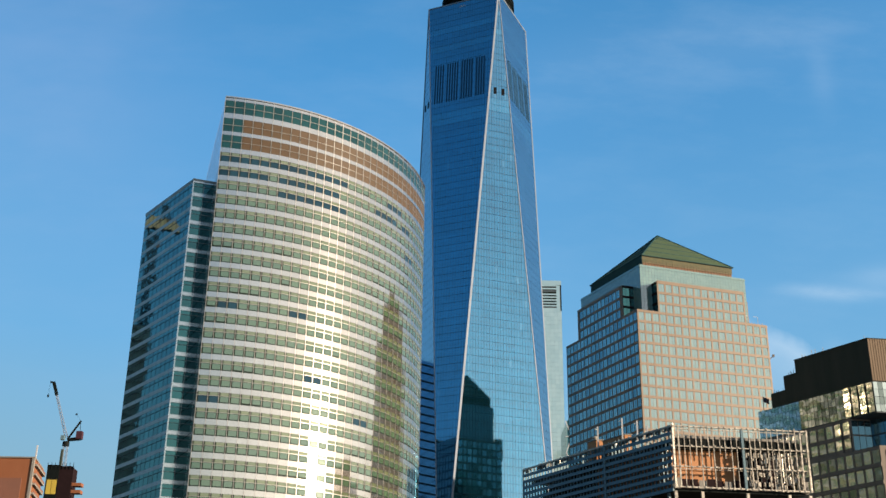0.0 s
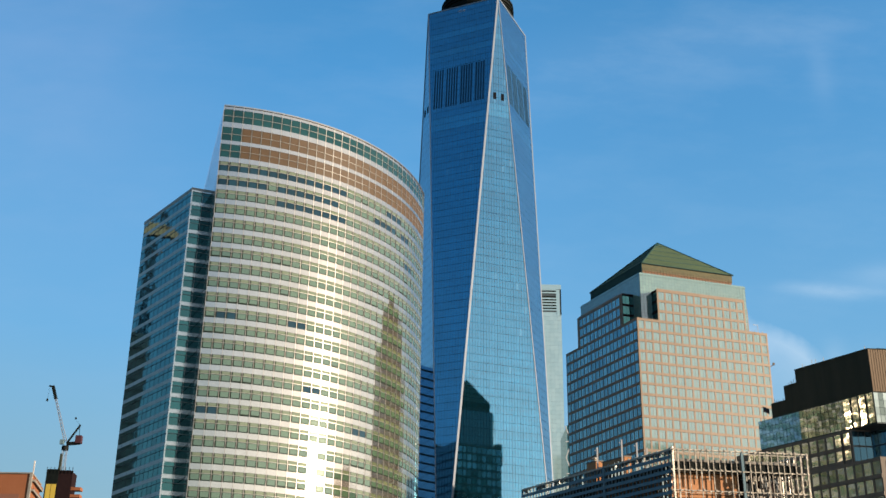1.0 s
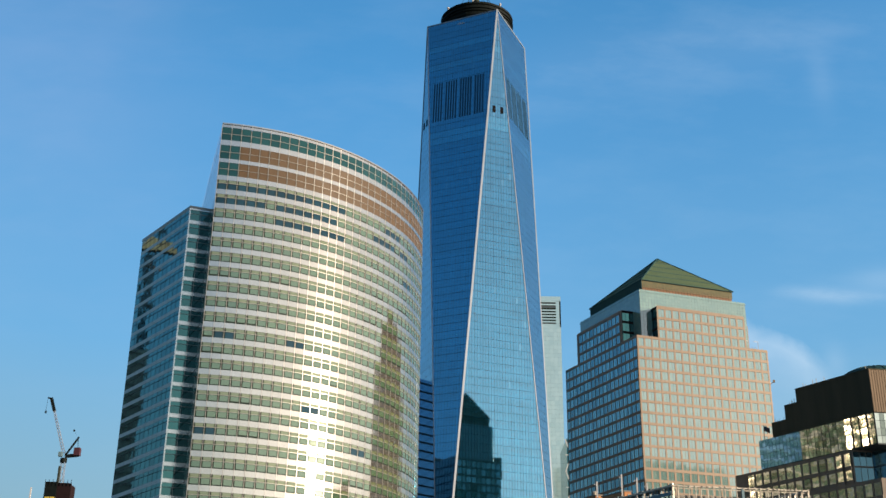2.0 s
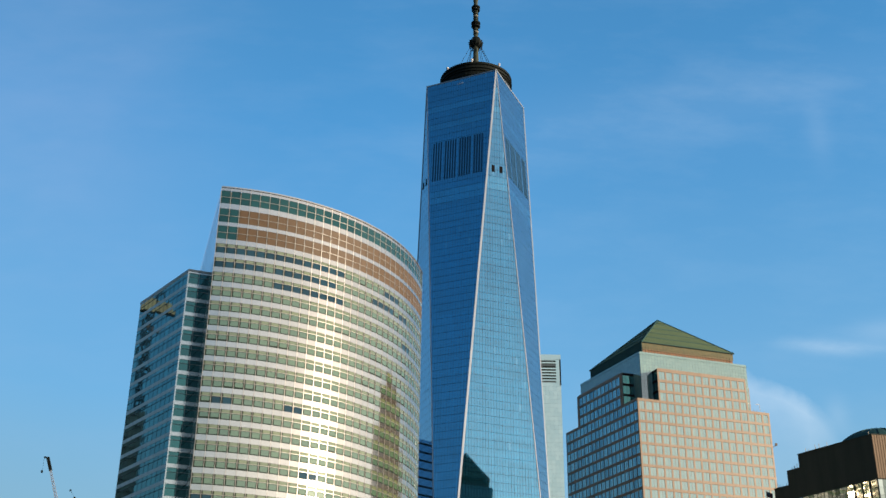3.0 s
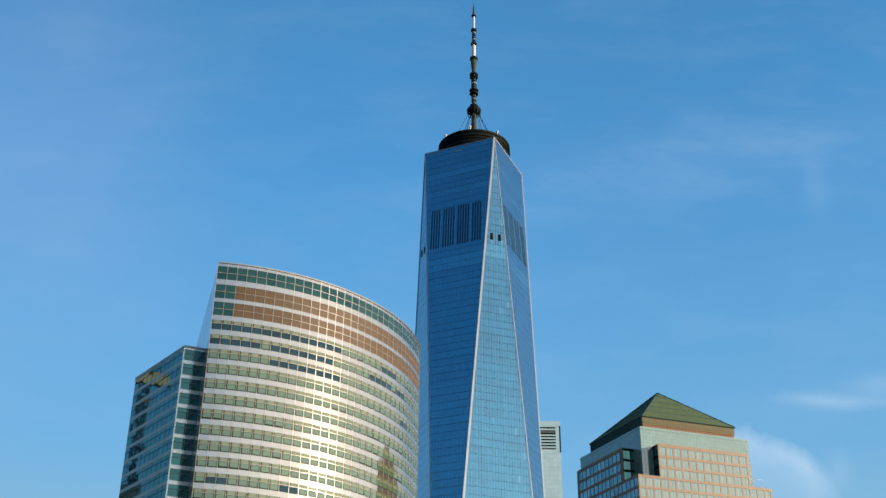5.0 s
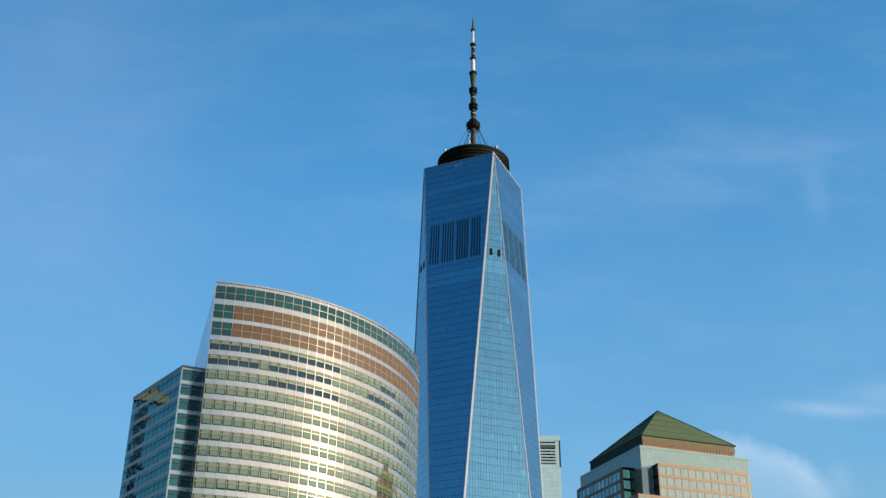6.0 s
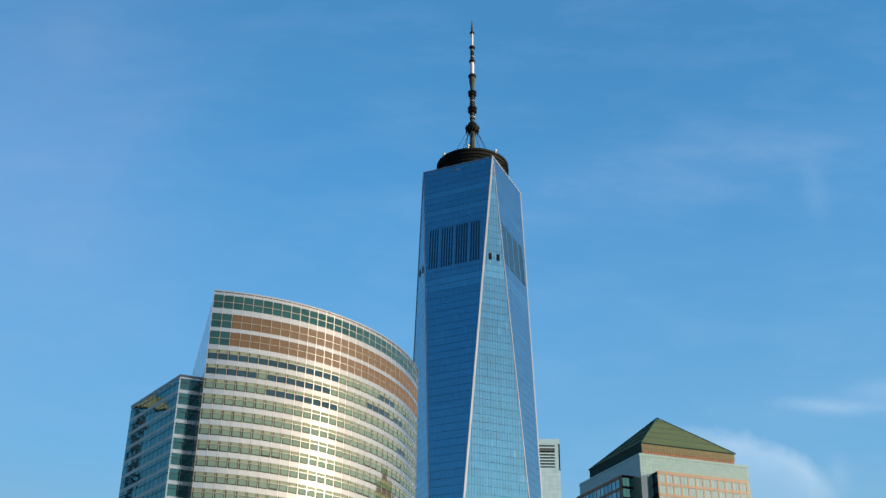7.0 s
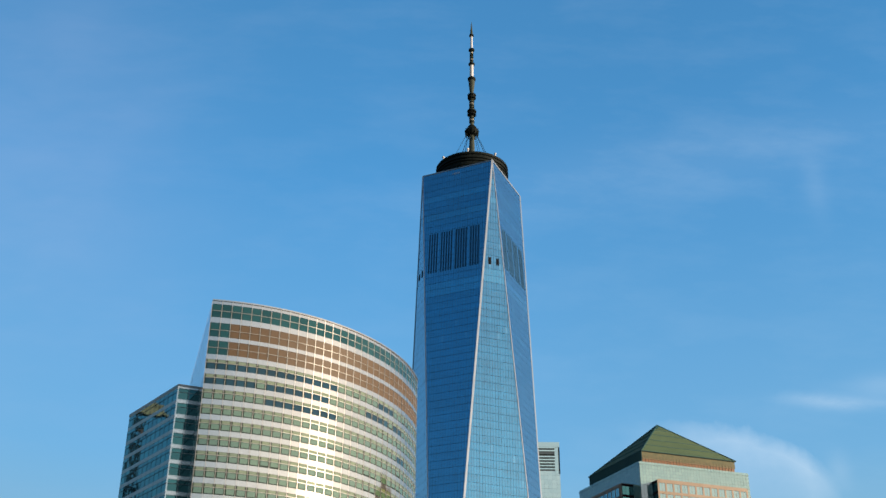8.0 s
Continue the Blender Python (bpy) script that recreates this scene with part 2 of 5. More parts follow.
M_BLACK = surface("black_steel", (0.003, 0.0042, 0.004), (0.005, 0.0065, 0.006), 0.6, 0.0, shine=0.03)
M_VOID = surface("dark_opening", (0.004, 0.004, 0.005), (0.006, 0.006, 0.007), 0.9, 0.0, shine=0.0)
M_MAST = surface("dark_grey_mast", (0.012, 0.016, 0.013), (0.030, 0.034, 0.026), 0.6, 0.0, 0.9, 2.5, 0.05, shine=0.05)
M_MASTW = surface("white_radome", (0.205, 0.20, 0.20), (0.24, 0.235, 0.235), 0.45)
M_GRANITE = surface("polished_pink_granite", (0.086, 0.062, 0.045), (0.105, 0.078, 0.058), 0.42, 0.0, 0.3, 5.0, 0.01, shine=0.16, tint=(1.0, 0.88, 0.76))
M_PALE = glass("pale_teal_glass", (0.070, 0.115, 0.108), (0.050, 0.094, 0.093), 0.0, 0.08, 0.012, 0.01, ior=2.2)
M_CROWN = glass("pale_crown_glass", (0.078, 0.125, 0.110), (0.062, 0.108, 0.100), 0.0, 0.08, 0.01, 0.006, ior=2.1)
M_COPPER = surface("green_copper", (0.032, 0.050, 0.026), (0.048, 0.066, 0.032), 0.6, 0.1, 0.25, 1.5, 0.02, (0.3, 0.3, 2.0), shine=0.12)
M_BRONZE = surface("weathered_bronze", (0.066, 0.044, 0.024), (0.052, 0.038, 0.020), 0.6, 0.1, 0.5, 4.0, 0.02, shine=0.15)
M_GRILLE = surface("brown_grille", (0.105, 0.052, 0.030), (0.075, 0.040, 0.024), 0.7, 0.0, 0.6, 3.0, 0.02, shine=0.1)
M_FRIEZE = surface("weathered_frieze", (0.056, 0.048, 0.024), (0.030, 0.033, 0.018), 0.65, 0.1, 0.8, 2.2, 0.05, shine=0.12)
M_FARWIN = glass("dim_far_window", (0.42, 0.60, 0.55), (0.05, 0.10, 0.09), 0.9, 0.05, 0.03, 0.02)
M_BLUEGLASS = glass("blue_grid_glass", (0.14, 0.26, 0.30), (0.08, 0.17, 0.21), 0.8, 0.04, 0.01, 0.008)
M_BLUEBAND = glass("blue_band_glass", (0.20, 0.40, 0.60), (0.13, 0.30, 0.50), 0.9, 0.05, 0.012, 0.01)
M_BLUEWIN = glass("blue_window_glass", (0.25, 0.40, 0.42), (0.10, 0.20, 0.24), 0.9, 0.05, 0.014, 0.012)
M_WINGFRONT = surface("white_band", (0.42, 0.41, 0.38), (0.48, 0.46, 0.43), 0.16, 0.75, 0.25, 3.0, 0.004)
# one brown stone in two tones: wall as in shade, ribs as in sun
M_BROWN_SHADE = surface("shaded_brown_stone", (0.020, 0.021, 0.015), (0.030, 0.029, 0.021), 0.5, 0.0, 0.4, 3.0, 0.01, (1, 1, 0.1), shine=0.03)
M_RIB_LIT = surface("sunlit_brown_rib", (0.080, 0.056, 0.036), (0.100, 0.071, 0.047), 0.6, 0.0, 0.8, 3.0, 0.01, (1, 1, 0.1), shine=0.1)
M_RECESS = glass("deep_blue_recess_glass", (0.045, 0.105, 0.135), (0.028, 0.072, 0.095), 0.8, 0.04, 0.01, 0.008)
M_STONE = surface("brown_grey_stone", (0.075, 0.058, 0.044), (0.095, 0.076, 0.060), 0.5, 0.0, 0.4, 3.0, 0.01, shine=0.15)
M_GOLDGLASS = wavy("bright_wavy_glass", (0.58, 0.56, 0.46), (0.16, 0.17, 0.135))
M_DOME = surface("dark_copper_dome", (0.008, 0.026, 0.026), (0.012, 0.034, 0.032), 0.6, 0.0, shine=0.06)
M_GALV = surface("galvanised_steel", (0.075, 0.066, 0.055), (0.33, 0.295, 0.245), 0.45, 0.3, 1.8, 8.0, 0.004)
M_BLUEGREY = surface("blue_grey_louvre", (0.048, 0.082, 0.098), (0.068, 0.106, 0.122), 0.6, 0.0, 0.8, 6.0, 0.006, shine=0.15)
M_ORANGE = surface("orange_sheathing", (0.20, 0.085, 0.032), (0.25, 0.115, 0.048), 0.7, 0.0, 0.6, 4.0, 0.01)
M_BRICK = surface("orange_brick", (0.111, 0.036, 0.012), (0.128, 0.046, 0.019), 0.8, 0.0, 0.2, 3.0, 0.02)
M_BRICKD = surface("brown_brick", (0.103, 0.042, 0.027), (0.085, 0.037, 0.024), 0.8, 0.0, 0.2, 3.0, 0.02)
M_CONCRETE = surface("concrete", (0.091, 0.085, 0.076), (0.122, 0.113, 0.100), 0.8)
M_FARGLASS = glass("pale_green_glass", (0.165, 0.235, 0.25), (0.135, 0.205, 0.225), 0.0, 0.10, 0.01, 0.006, ior=2.2)
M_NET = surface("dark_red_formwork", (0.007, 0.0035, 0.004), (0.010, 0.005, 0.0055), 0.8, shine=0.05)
M_YELLOW = surface("yellow_panel", (0.251, 0.182, 0.022), (0.228, 0.164, 0.028), 0.7)
M_CRANEW = surface("grey_blue_crane_paint", (0.088, 0.120, 0.168), (0.120, 0.152, 0.200), 0.5)
M_CRANER = surface("dark_red_crane_paint", (0.020, 0.005, 0.008), (0.027, 0.007, 0.010), 0.6)
M_GROUND = surface("grey_paving", (0.14, 0.14, 0.13), (0.2, 0.19, 0.18), 0.85, 0.0, 0.02, 0.5, 0.02)
M_ASPHALT = surface("asphalt", (0.045, 0.045, 0.047), (0.06, 0.06, 0.06), 0.85, 0.0, 0.1, 2.0, 0.01)
M_WATER, k_, b_w = material("river_water")
b_w.inputs["Base Color"].default_value = (0.02, 0.05, 0.06, 1)
b_w.inputs["Roughness"].default_value = 0.12
bp_ = k_.n("ShaderNodeBump")
bp_.inputs["Distance"].default_value = 0.3
k_.to(k_.noise(k_.n("ShaderNodeNewGeometry").outputs["Position"], 0.15, 5), bp_.inputs["Height"])
k_.to(bp_.outputs[0], b_w.inputs["Normal"])


# ---- building helpers ----
class Shape:
    """Collects faces, each with the number of its material."""

    def __init__(self):
        self.v, self.f, self.m = [], [], []

    def face(self, pts, mi=0):
        i = len(self.v)
        self.v += [tuple(p) for p in pts]
        self.f.append(tuple(range(i, i + len(pts))))
        self.m.append(mi)
        return self

    def hexa(self, c, mi=0):
        """Eight corners: four below, four above, both counter-clockwise from above."""
        i = len(self.v)
        self.v += [tuple(p) for p in c]
        for q in ((3, 2, 1, 0), (4, 5, 6, 7), (0, 1, 5, 4), (1, 2, 6, 5), (2, 3, 7, 6), (3, 0, 4, 7)):
            self.f.append(tuple(i + j for j in q))
            self.m.append(mi)
        return self

    def box(self, x0, y0, z0, x1, y1, z1, mi=0):
        return self.hexa([(x0, y0, z0), (x1, y0, z0), (x1, y1, z0), (x0, y1, z0),
                          (x0, y0, z1), (x1, y0, z1), (x1, y1, z1), (x0, y1, z1)], mi)

    def bar(self, a, b, w, h=None, mi=0, up=(0, 0, 1)):
        """A straight bar of section w by h from a to b."""
        a, b = Vector(a), Vector(b)
        d = (b - a).normalized()
        s = d.cross(Vector(up))
        s = s.normalized() if s.length > 1e-4 else Vector((1, 0, 0))
        t = s.cross(d).normalized()
        s, t = s * (w / 2), t * ((h or w) / 2)
        return self.hexa([a - s - t, a + s - t, b + s - t, b - s - t, a - s + t, a + s + t, b + s + t, b - s + t], mi)

    def prism(self, poly, z0, z1, mi=0, cap=None):
        n = len(poly)
        i = len(self.v)
        self.v += [(p[0], p[1], z0) for p in poly] + [(p[0], p[1], z1) for p in poly]
        for j in range(n):
            q = (j + 1) % n
            self.f.append((i + j, i + q, i + n + q, i + n + j))
            self.m.append(mi)
        self.f.append(tuple(i + n + j for j in range(n)))
        self.m.append(mi if cap is None else cap)
        self.f.append(tuple(i + j for j in reversed(range(n))))
        self.m.append(mi)
        return self

    def lathe(self, prof, cx=0.0, cy=0.0, n=20, mi=0):
        """Turned shape from (radius, z) pairs, bottom up."""
        i = len(self.v)
        for r, z in prof:
            for j in range(n):
                a = 2 * math.pi * j / n
                self.v.append((cx + r * math.cos(a), cy + r * math.sin(a), z))
        for q in range(len(prof) - 1):
            for j in range(n):
                e = (j + 1) % n
                self.f.append((i + q * n + j, i + q * n + e, i + q * n + n + e, i + q * n + n + j))
                self.m.append(mi)
        self.f.append(tuple(i + j for j in reversed(range(n))))
        self.m.append(mi)
        last = i + (len(prof) - 1) * n
        self.f.append(tuple(last + j for j in range(n)))
        self.m.append(mi)
        return self

    def loft(self, loops, mi=0, closed=False):
        """Joins loops of equally many points into one skin."""
        i, n = len(self.v), len(loops[0])
        for lp in loops:
            self.v += [tuple(p) for p in lp]
        m = len(loops)
        for q in range(m if closed else m - 1):
            a, b = i + q * n, i + ((q + 1) % m) * n
            for j in range(n):
                e = (j + 1) % n
                self.f.append((a + j, b + j, b + e, a + e))
                self.m.append(mi)
        if not closed:
            self.f += [tuple(i + j for j in range(n)), tuple(i + (m - 1) * n + j for j in reversed(range(n)))]
            self.m += [mi, mi]
        return self

    def hoop(self, r, z, w, h, n=60, mi=0):
        """A level ring of section w by h."""
        return self.loft([[polar(r - w / 2, a, z - h / 2), polar(r + w / 2, a, z - h / 2), polar(r + w / 2, a, z + h / 2), polar(r - w / 2, a, z + h / 2)]
                          for a in (2 * math.pi * i / n for i in range(n))], mi, True)

    def add(self, other, mat):
        i = len(self.v)
        self.v += [tuple(mat @ Vector(p)) for p in other.v]
        self.f += [tuple(i + j for j in q) for q in other.f]
        self.m += other.m
        return self

    def mesh(self, name, mats):
        me = bpy.data.meshes.new(name)
        me.from_pydata(self.v, [], self.f)
        for x in (mats if isinstance(mats, (list, tuple)) else [mats]):
            me.materials.append(x)
        me.polygons.foreach_set("material_index", self.m)
        me.update()
        return me


PLACE = {}


def thing(name, base, label, category, group="", kind=""):
    e = new(name)
    e.empty_display_size = 2.0
    e.matrix_basis = Matrix.Translation(base)
    PLACE[e] = Matrix.Translation(base)
    return tagged(e, label, category, group, kind)


def part(name, shape, mats, parent, label="", at=None, kind=""):
    """One mesh object under a thing or under a part. The shape is in world places, or in its own if at is given."""
    me = shape if isinstance(shape, bpy.types.Mesh) else shape.mesh(name, mats)
    ob = new(name, me)
    ob.parent = parent
    w = at if at is not None else Matrix.Identity(4)
    ob.matrix_basis = PLACE[parent].inverted() @ w
    PLACE[ob] = w
    return tagged(ob, label, kind=kind)


def wall_frame(a, b, z=0.0):
    """A wall's own axes: x from a to b, z up, y into the building."""
    d = (Vector((b[0], b[1], 0)) - Vector((a[0], a[1], 0))).normalized()
    return Matrix(((d.x, -d.y, 0, a[0]), (d.y, d.x, 0, a[1]), (0, 0, 1, z), (0, 0, 0, 1)))


def window_shape(w, h, split, slit=0.0, upper=0, lower=1, bar=2, dark=3, side=0.14):
    """A window bay: upper and lower pane, a transom between, and a dark slit below a lowered blind."""
    s = Shape()
    zs = h * split
    x0, x1 = side * 1.25, w - side * 0.75
    s.face([(x0, -0.06, zs + 0.08), (x1, -0.06, zs + 0.08), (x1, -0.06, h), (x0, -0.06, h)], upper)
    s.face([(x0, -0.06, slit), (x1, -0.06, slit), (x1, -0.06, zs - 0.16), (x0, -0.06, zs - 0.16)], lower)
    if slit:
        s.face([(x0, -0.05, 0), (x1, -0.05, 0), (x1, -0.05, slit), (x0, -0.05, slit)], dark)
    s.box(0.1, -0.16, zs - 0.07, w - 0.1, -0.02, zs + 0.07, bar)
    return s


def hang_windows(parent, items, mats, joined_label, most=290):
    """items: (shape, matrix), the ones that are to be parts first. The rest is joined."""
    meshes = {}
    for s, m in items[:most]:
        if id(s) not in meshes:
            meshes[id(s)] = s.mesh("window", mats)
        part("window", meshes[id(s)], None, parent, at=m)
    if len(items) > most:
        rest = Shape()
        for s, m in items[most:]:
            rest.add(s, m)
        part("glazing", rest, mats, parent, joined_label, kind="stuff")


# ---- ground ----
g = Shape().box(-2400, -560, -3, 2400, 2400, 0)
tagged(new("ground", g.mesh("ground", M_GROUND)), "grey paved city ground along the river", "ground", kind="structure")
g = Shape().face([(-2400, -2400, -2.2), (2400, -2400, -2.2), (2400, -559, -2.2), (-2400, -559, -2.2)])
tagged(new("water", g.mesh("water", M_WATER)), "dark rippled river water along the quay", "river", kind="structure")
g = Shape().box(-2000, -60, 0.02, 2000, -42, 0.06)
tagged(new("road", g.mesh("road", M_ASPHALT)), "dark asphalt avenue between the towers", "road", kind="structure")


# ---- curved office tower ----
CX, CY, CR = -113.08, -138.25, 86.23
A0, A1, BAYS = -81.1, -7.8, 31
FLOOR = 5.535
# bays with raised blinds, by row of windows
RAISED = {3: ((0, 13), (20, 22)), 4: ((0, 4), (6, 12), (18, 21), (23, 24)), 5: ((6, 13),), 13: ((1, 2), (8, 9)), 19: ((0, 1),)}


def on_arc(deg, r=CR):
    return (CX + r * math.cos(radians(deg)), CY + r * math.sin(radians(deg)))


def curved_tower():
    t = thing("office_tower", (-80, -165, 0), "curved office tower with white metal bands and green glass", "office building")
    arc = [on_arc(A0 + (A1 - A0) * i / BAYS) for i in range(BAYS + 1)]
    back = [(-46.0, -142.0), (-121.2, -148.0)]
    part("wall", Shape().prism(arc + back, 0, 229.6), M_REVEAL, t, "dark green body behind the panes")
    rear = [(-28.0, -147.0), (-34.0, -112.0), (-128.0, -112.0), (-121.4, -147.2), (-46.0, -141.2)]
    part("rear_wall", Shape().prism(rear, 0, 196), M_FARGLASS, t, "pale glass rear block")
    # unseen end wall, glazed dark to deepen its reflection in the pyramid tower
    fr, ln = wall_frame(rear[0], rear[1]), math.dist(rear[0], rear[1])
    s = Shape()
    for k in range(39):
        for i in range(12):
            s.add(Shape().face([(ln * i / 12 + 0.2, -0.06, 191.4 - 4.8 * k), (ln * (i + 1) / 12 - 0.2, -0.06, 191.4 - 4.8 * k), (ln * (i + 1) / 12 - 0.2, -0.06, 194.8 - 4.8 * k), (ln * i / 12 + 0.2, -0.06, 194.8 - 4.8 * k)]), fr)
    part("end_glazing", s, M_WINGDARK, t, "dark glazing of the end wall", kind="stuff")
    s = Shape()
    for a, b in ((rear[0], rear[1]), (rear[1], rear[2])):
        fr, ln = wall_frame(a, b), math.dist(a, b)
        for k in range(40):
            s.add(Shape().box(0, -0.2, 190.4 - 4.8 * k, ln, 0, 191.0 - 4.8 * k), fr)
    part("rear_bands", s, M_LINE, t, "dark floor lines", kind="stuff")
    # floors: glass from z to z + h
    rows = [(224.6, 5.2, "top"), (217.1, 5.4, "tan"), (210.4, 5.2, "tan")] + [(204.9 - FLOOR * k, 3.62, "office") for k in range(37)]
    # bands between the rows of glass, each one a ring segment
    ends = [231.4] + [r[0] for r in rows]
    for k, (z, h, _) in enumerate(rows):
        s = Shape()
        z0, z1 = z + h, ends[k]
        loops = []
        for i in range(BAYS + 1):
            po = on_arc(A0 + (A1 - A0) * i / BAYS, CR + 0.17)
            loops.append([(*po, z0), (*arc[i], z0), (*arc[i], z1), (*po, z1)])
        s.loft(loops)
        part("spandrel", s, M_WHITE, t)
    for i in range(BAYS + 1):
        s = Shape().box(-0.09, -0.20, 4, 0.09, 0.05, 231.0)
        deg = A0 + (A1 - A0) * i / BAYS
        x, y = on_arc(deg)
        part("mullion", s, M_FIN, t, at=Matrix.Translation((x, y, 0)) @ Matrix.Rotation(radians(deg + 90), 4, "Z"))
    w = 2 * CR * math.sin(radians((A1 - A0) / BAYS / 2))
    kinds = {}
    mats = [M_SAGE_TOP, M_SAGE, M_FIN, M_DARK, M_TAN, M_NAVY, M_REVEAL]
    for h, tag in ((5.2, "top"), (5.4, "tan"), (5.2, "tan2")):
        kinds[tag] = window_shape(w, h, 0.5, 0, 3, 3, side=0.24) if tag == "top" else window_shape(w, h, 0.5, 0, 4, 4, side=0.2)
    kinds["tandark"], kinds["tandark2"] = window_shape(w, 5.4, 0.5, 0, 3, 3, side=0.24), window_shape(w, 5.2, 0.5, 0, 3, 3, side=0.24)
    # margins bare to the near-black body stand for reveal shade, wider at left
    kinds["shut"] = window_shape(w, 3.62, 0.66, 0.38, dark=6, side=0.42)
    kinds["half"] = window_shape(w, 3.62, 0.66, 0.66, dark=6, side=0.42)
    kinds["open"] = window_shape(w, 3.62, 0.66, 0, 0, 5, side=0.42)
    rng = random.Random(4)
    items = []
    for k, (z, h, what) in enumerate(rows):
        run = 0
        for i in range(BAYS):
            if what == "top":
                s = kinds["top"]
            elif what == "tan":
                s = kinds[("tandark" if i < 2 else "tan") + ("2" if k == 2 else "")]
            else:
                if run == 0:
                    now = "open" if rng.random() < 0.008 else ("half" if rng.random() < 0.09 else "shut")
                    run = rng.choice((1, 2, 2, 3))
                for lo, hi in RAISED.get(k, ()):
                    if lo <= i <= hi:
                        now, run = "open", 1
                run -= 1
                s = kinds[now]
            items.append((s, wall_frame(arc[i], arc[i + 1], z)))
    hang_windows(t, items, mats, "green glass windows with lowered blinds")
    # white coping and the flat roof
    s = Shape()
    ring = [on_arc(A0 + (A1 - A0) * i / BAYS, CR + 0.5) for i in range(BAYS + 1)]
    inner = [on_arc(A0 + (A1 - A0) * i / BAYS, CR - 1.2) for i in range(BAYS + 1)]
    s.loft([[(*ring[i], 231.0), (*inner[i], 231.0), (*inner[i], 231.5), (*ring[i], 231.5)] for i in range(BAYS + 1)])
    part("coping", s, M_WHITE, t)
    # flank of pale glass with thin fins
    fr = wall_frame(back[1], arc[0])
    n = 22
    ln = math.dist(back[1], arc[0])
    s = Shape()
    # below 200 the unseen flank is darkened for its mirror image in the wing
    for k in range(41):
        z = 231.2 - FLOOR * (k + 1)
        for i in range(n):
            s.face([fr @ Vector((ln * i / n + 0.1, -0.05, z + 0.2)), fr @ Vector((ln * (i + 1) / n - 0.1, -0.05, z + 0.2)),
                    fr @ Vector((ln * (i + 1) / n - 0.1, -0.05, z + FLOOR - 0.2)), fr @ Vector((ln * i / n + 0.1, -0.05, z + FLOOR - 0.2))], 1 if z < 200 else 0)
    part("flank_glass", s, [M_FLANK, M_WINGDARK], t, "pale blue flank glazing, dark below", kind="stuff")
    s = Shape()
    for i in range(n + 1):
        s.add(Shape().box(-0.05, -0.07, 3, 0.05, 0.0, 231.3), fr @ Matrix.Translation((ln * i / n, 0, 0)))
    part("flank_rib", s, M_FIN, t, kind="stuff")
    return t


def tower_wing():
    t = thing("office_wing", (-122, -170, 0), "lower wing of teal glass with pale bands beside the curved tower", "office building")
    a, b, c = (-135.6, -179.0), (-111.3, -210.2), (-104.0, -207.4)
    part("wall", Shape().prism([a, b, c, (-122.0, -146), (-130.2, -119), (-139, -119)], 0, 203.4), M_DARK, t, "dark teal glass body")
    mats = [M_TEAL, M_TEAL, M_LINE, M_WINGPANE, M_FIN]
    items = []
    for p, q, n, side in ((a, b, 11, 0), (b, c, 2, 1)):
        ln = math.dist(p, q)
        w = ln / n
        fr = wall_frame(p, q)
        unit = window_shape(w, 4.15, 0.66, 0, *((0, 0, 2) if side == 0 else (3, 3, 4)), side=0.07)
        for k in range(36):
            z = 198.6 - FLOOR * k
            z1 = 204.0 if k == 0 else z + FLOOR
            # band colour holds the light: grey on the shaded side, white on the front
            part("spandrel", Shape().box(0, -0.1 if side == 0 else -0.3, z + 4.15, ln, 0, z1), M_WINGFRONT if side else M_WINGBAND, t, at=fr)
            for i in range(n):
                items.append((unit, fr @ Matrix.Translation((w * i, 0, z))))
        for i in range(n + 1):
            wide = 0.42 if (side == 1 and i == 0) else 0.16 if side == 1 else 0.06
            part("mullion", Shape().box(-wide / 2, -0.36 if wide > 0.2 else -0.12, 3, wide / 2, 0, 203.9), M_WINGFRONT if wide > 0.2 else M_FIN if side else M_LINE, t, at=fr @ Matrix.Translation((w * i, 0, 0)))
    items.sort(key=lambda it: -it[1].translation.z)
    hang_windows(t, items, mats, "teal glass windows of the lower floors")
    part("coping", Shape().prism([(-136.0, -178.9), (-111.3, -210.7), (-103.9, -207.9), (-122.2, -146), (-130, -119), (-139.4, -119)], 203.4, 204.2), M_FIN, t)
    return t


# ---- tapering glass tower ----
TURN = radians(20.208)
TOP_Z, BASE_Z = 417.0, 56.7


def polar(r, a, z):
    return Vector((r * math.sin(a), -r * math.cos(a), z))


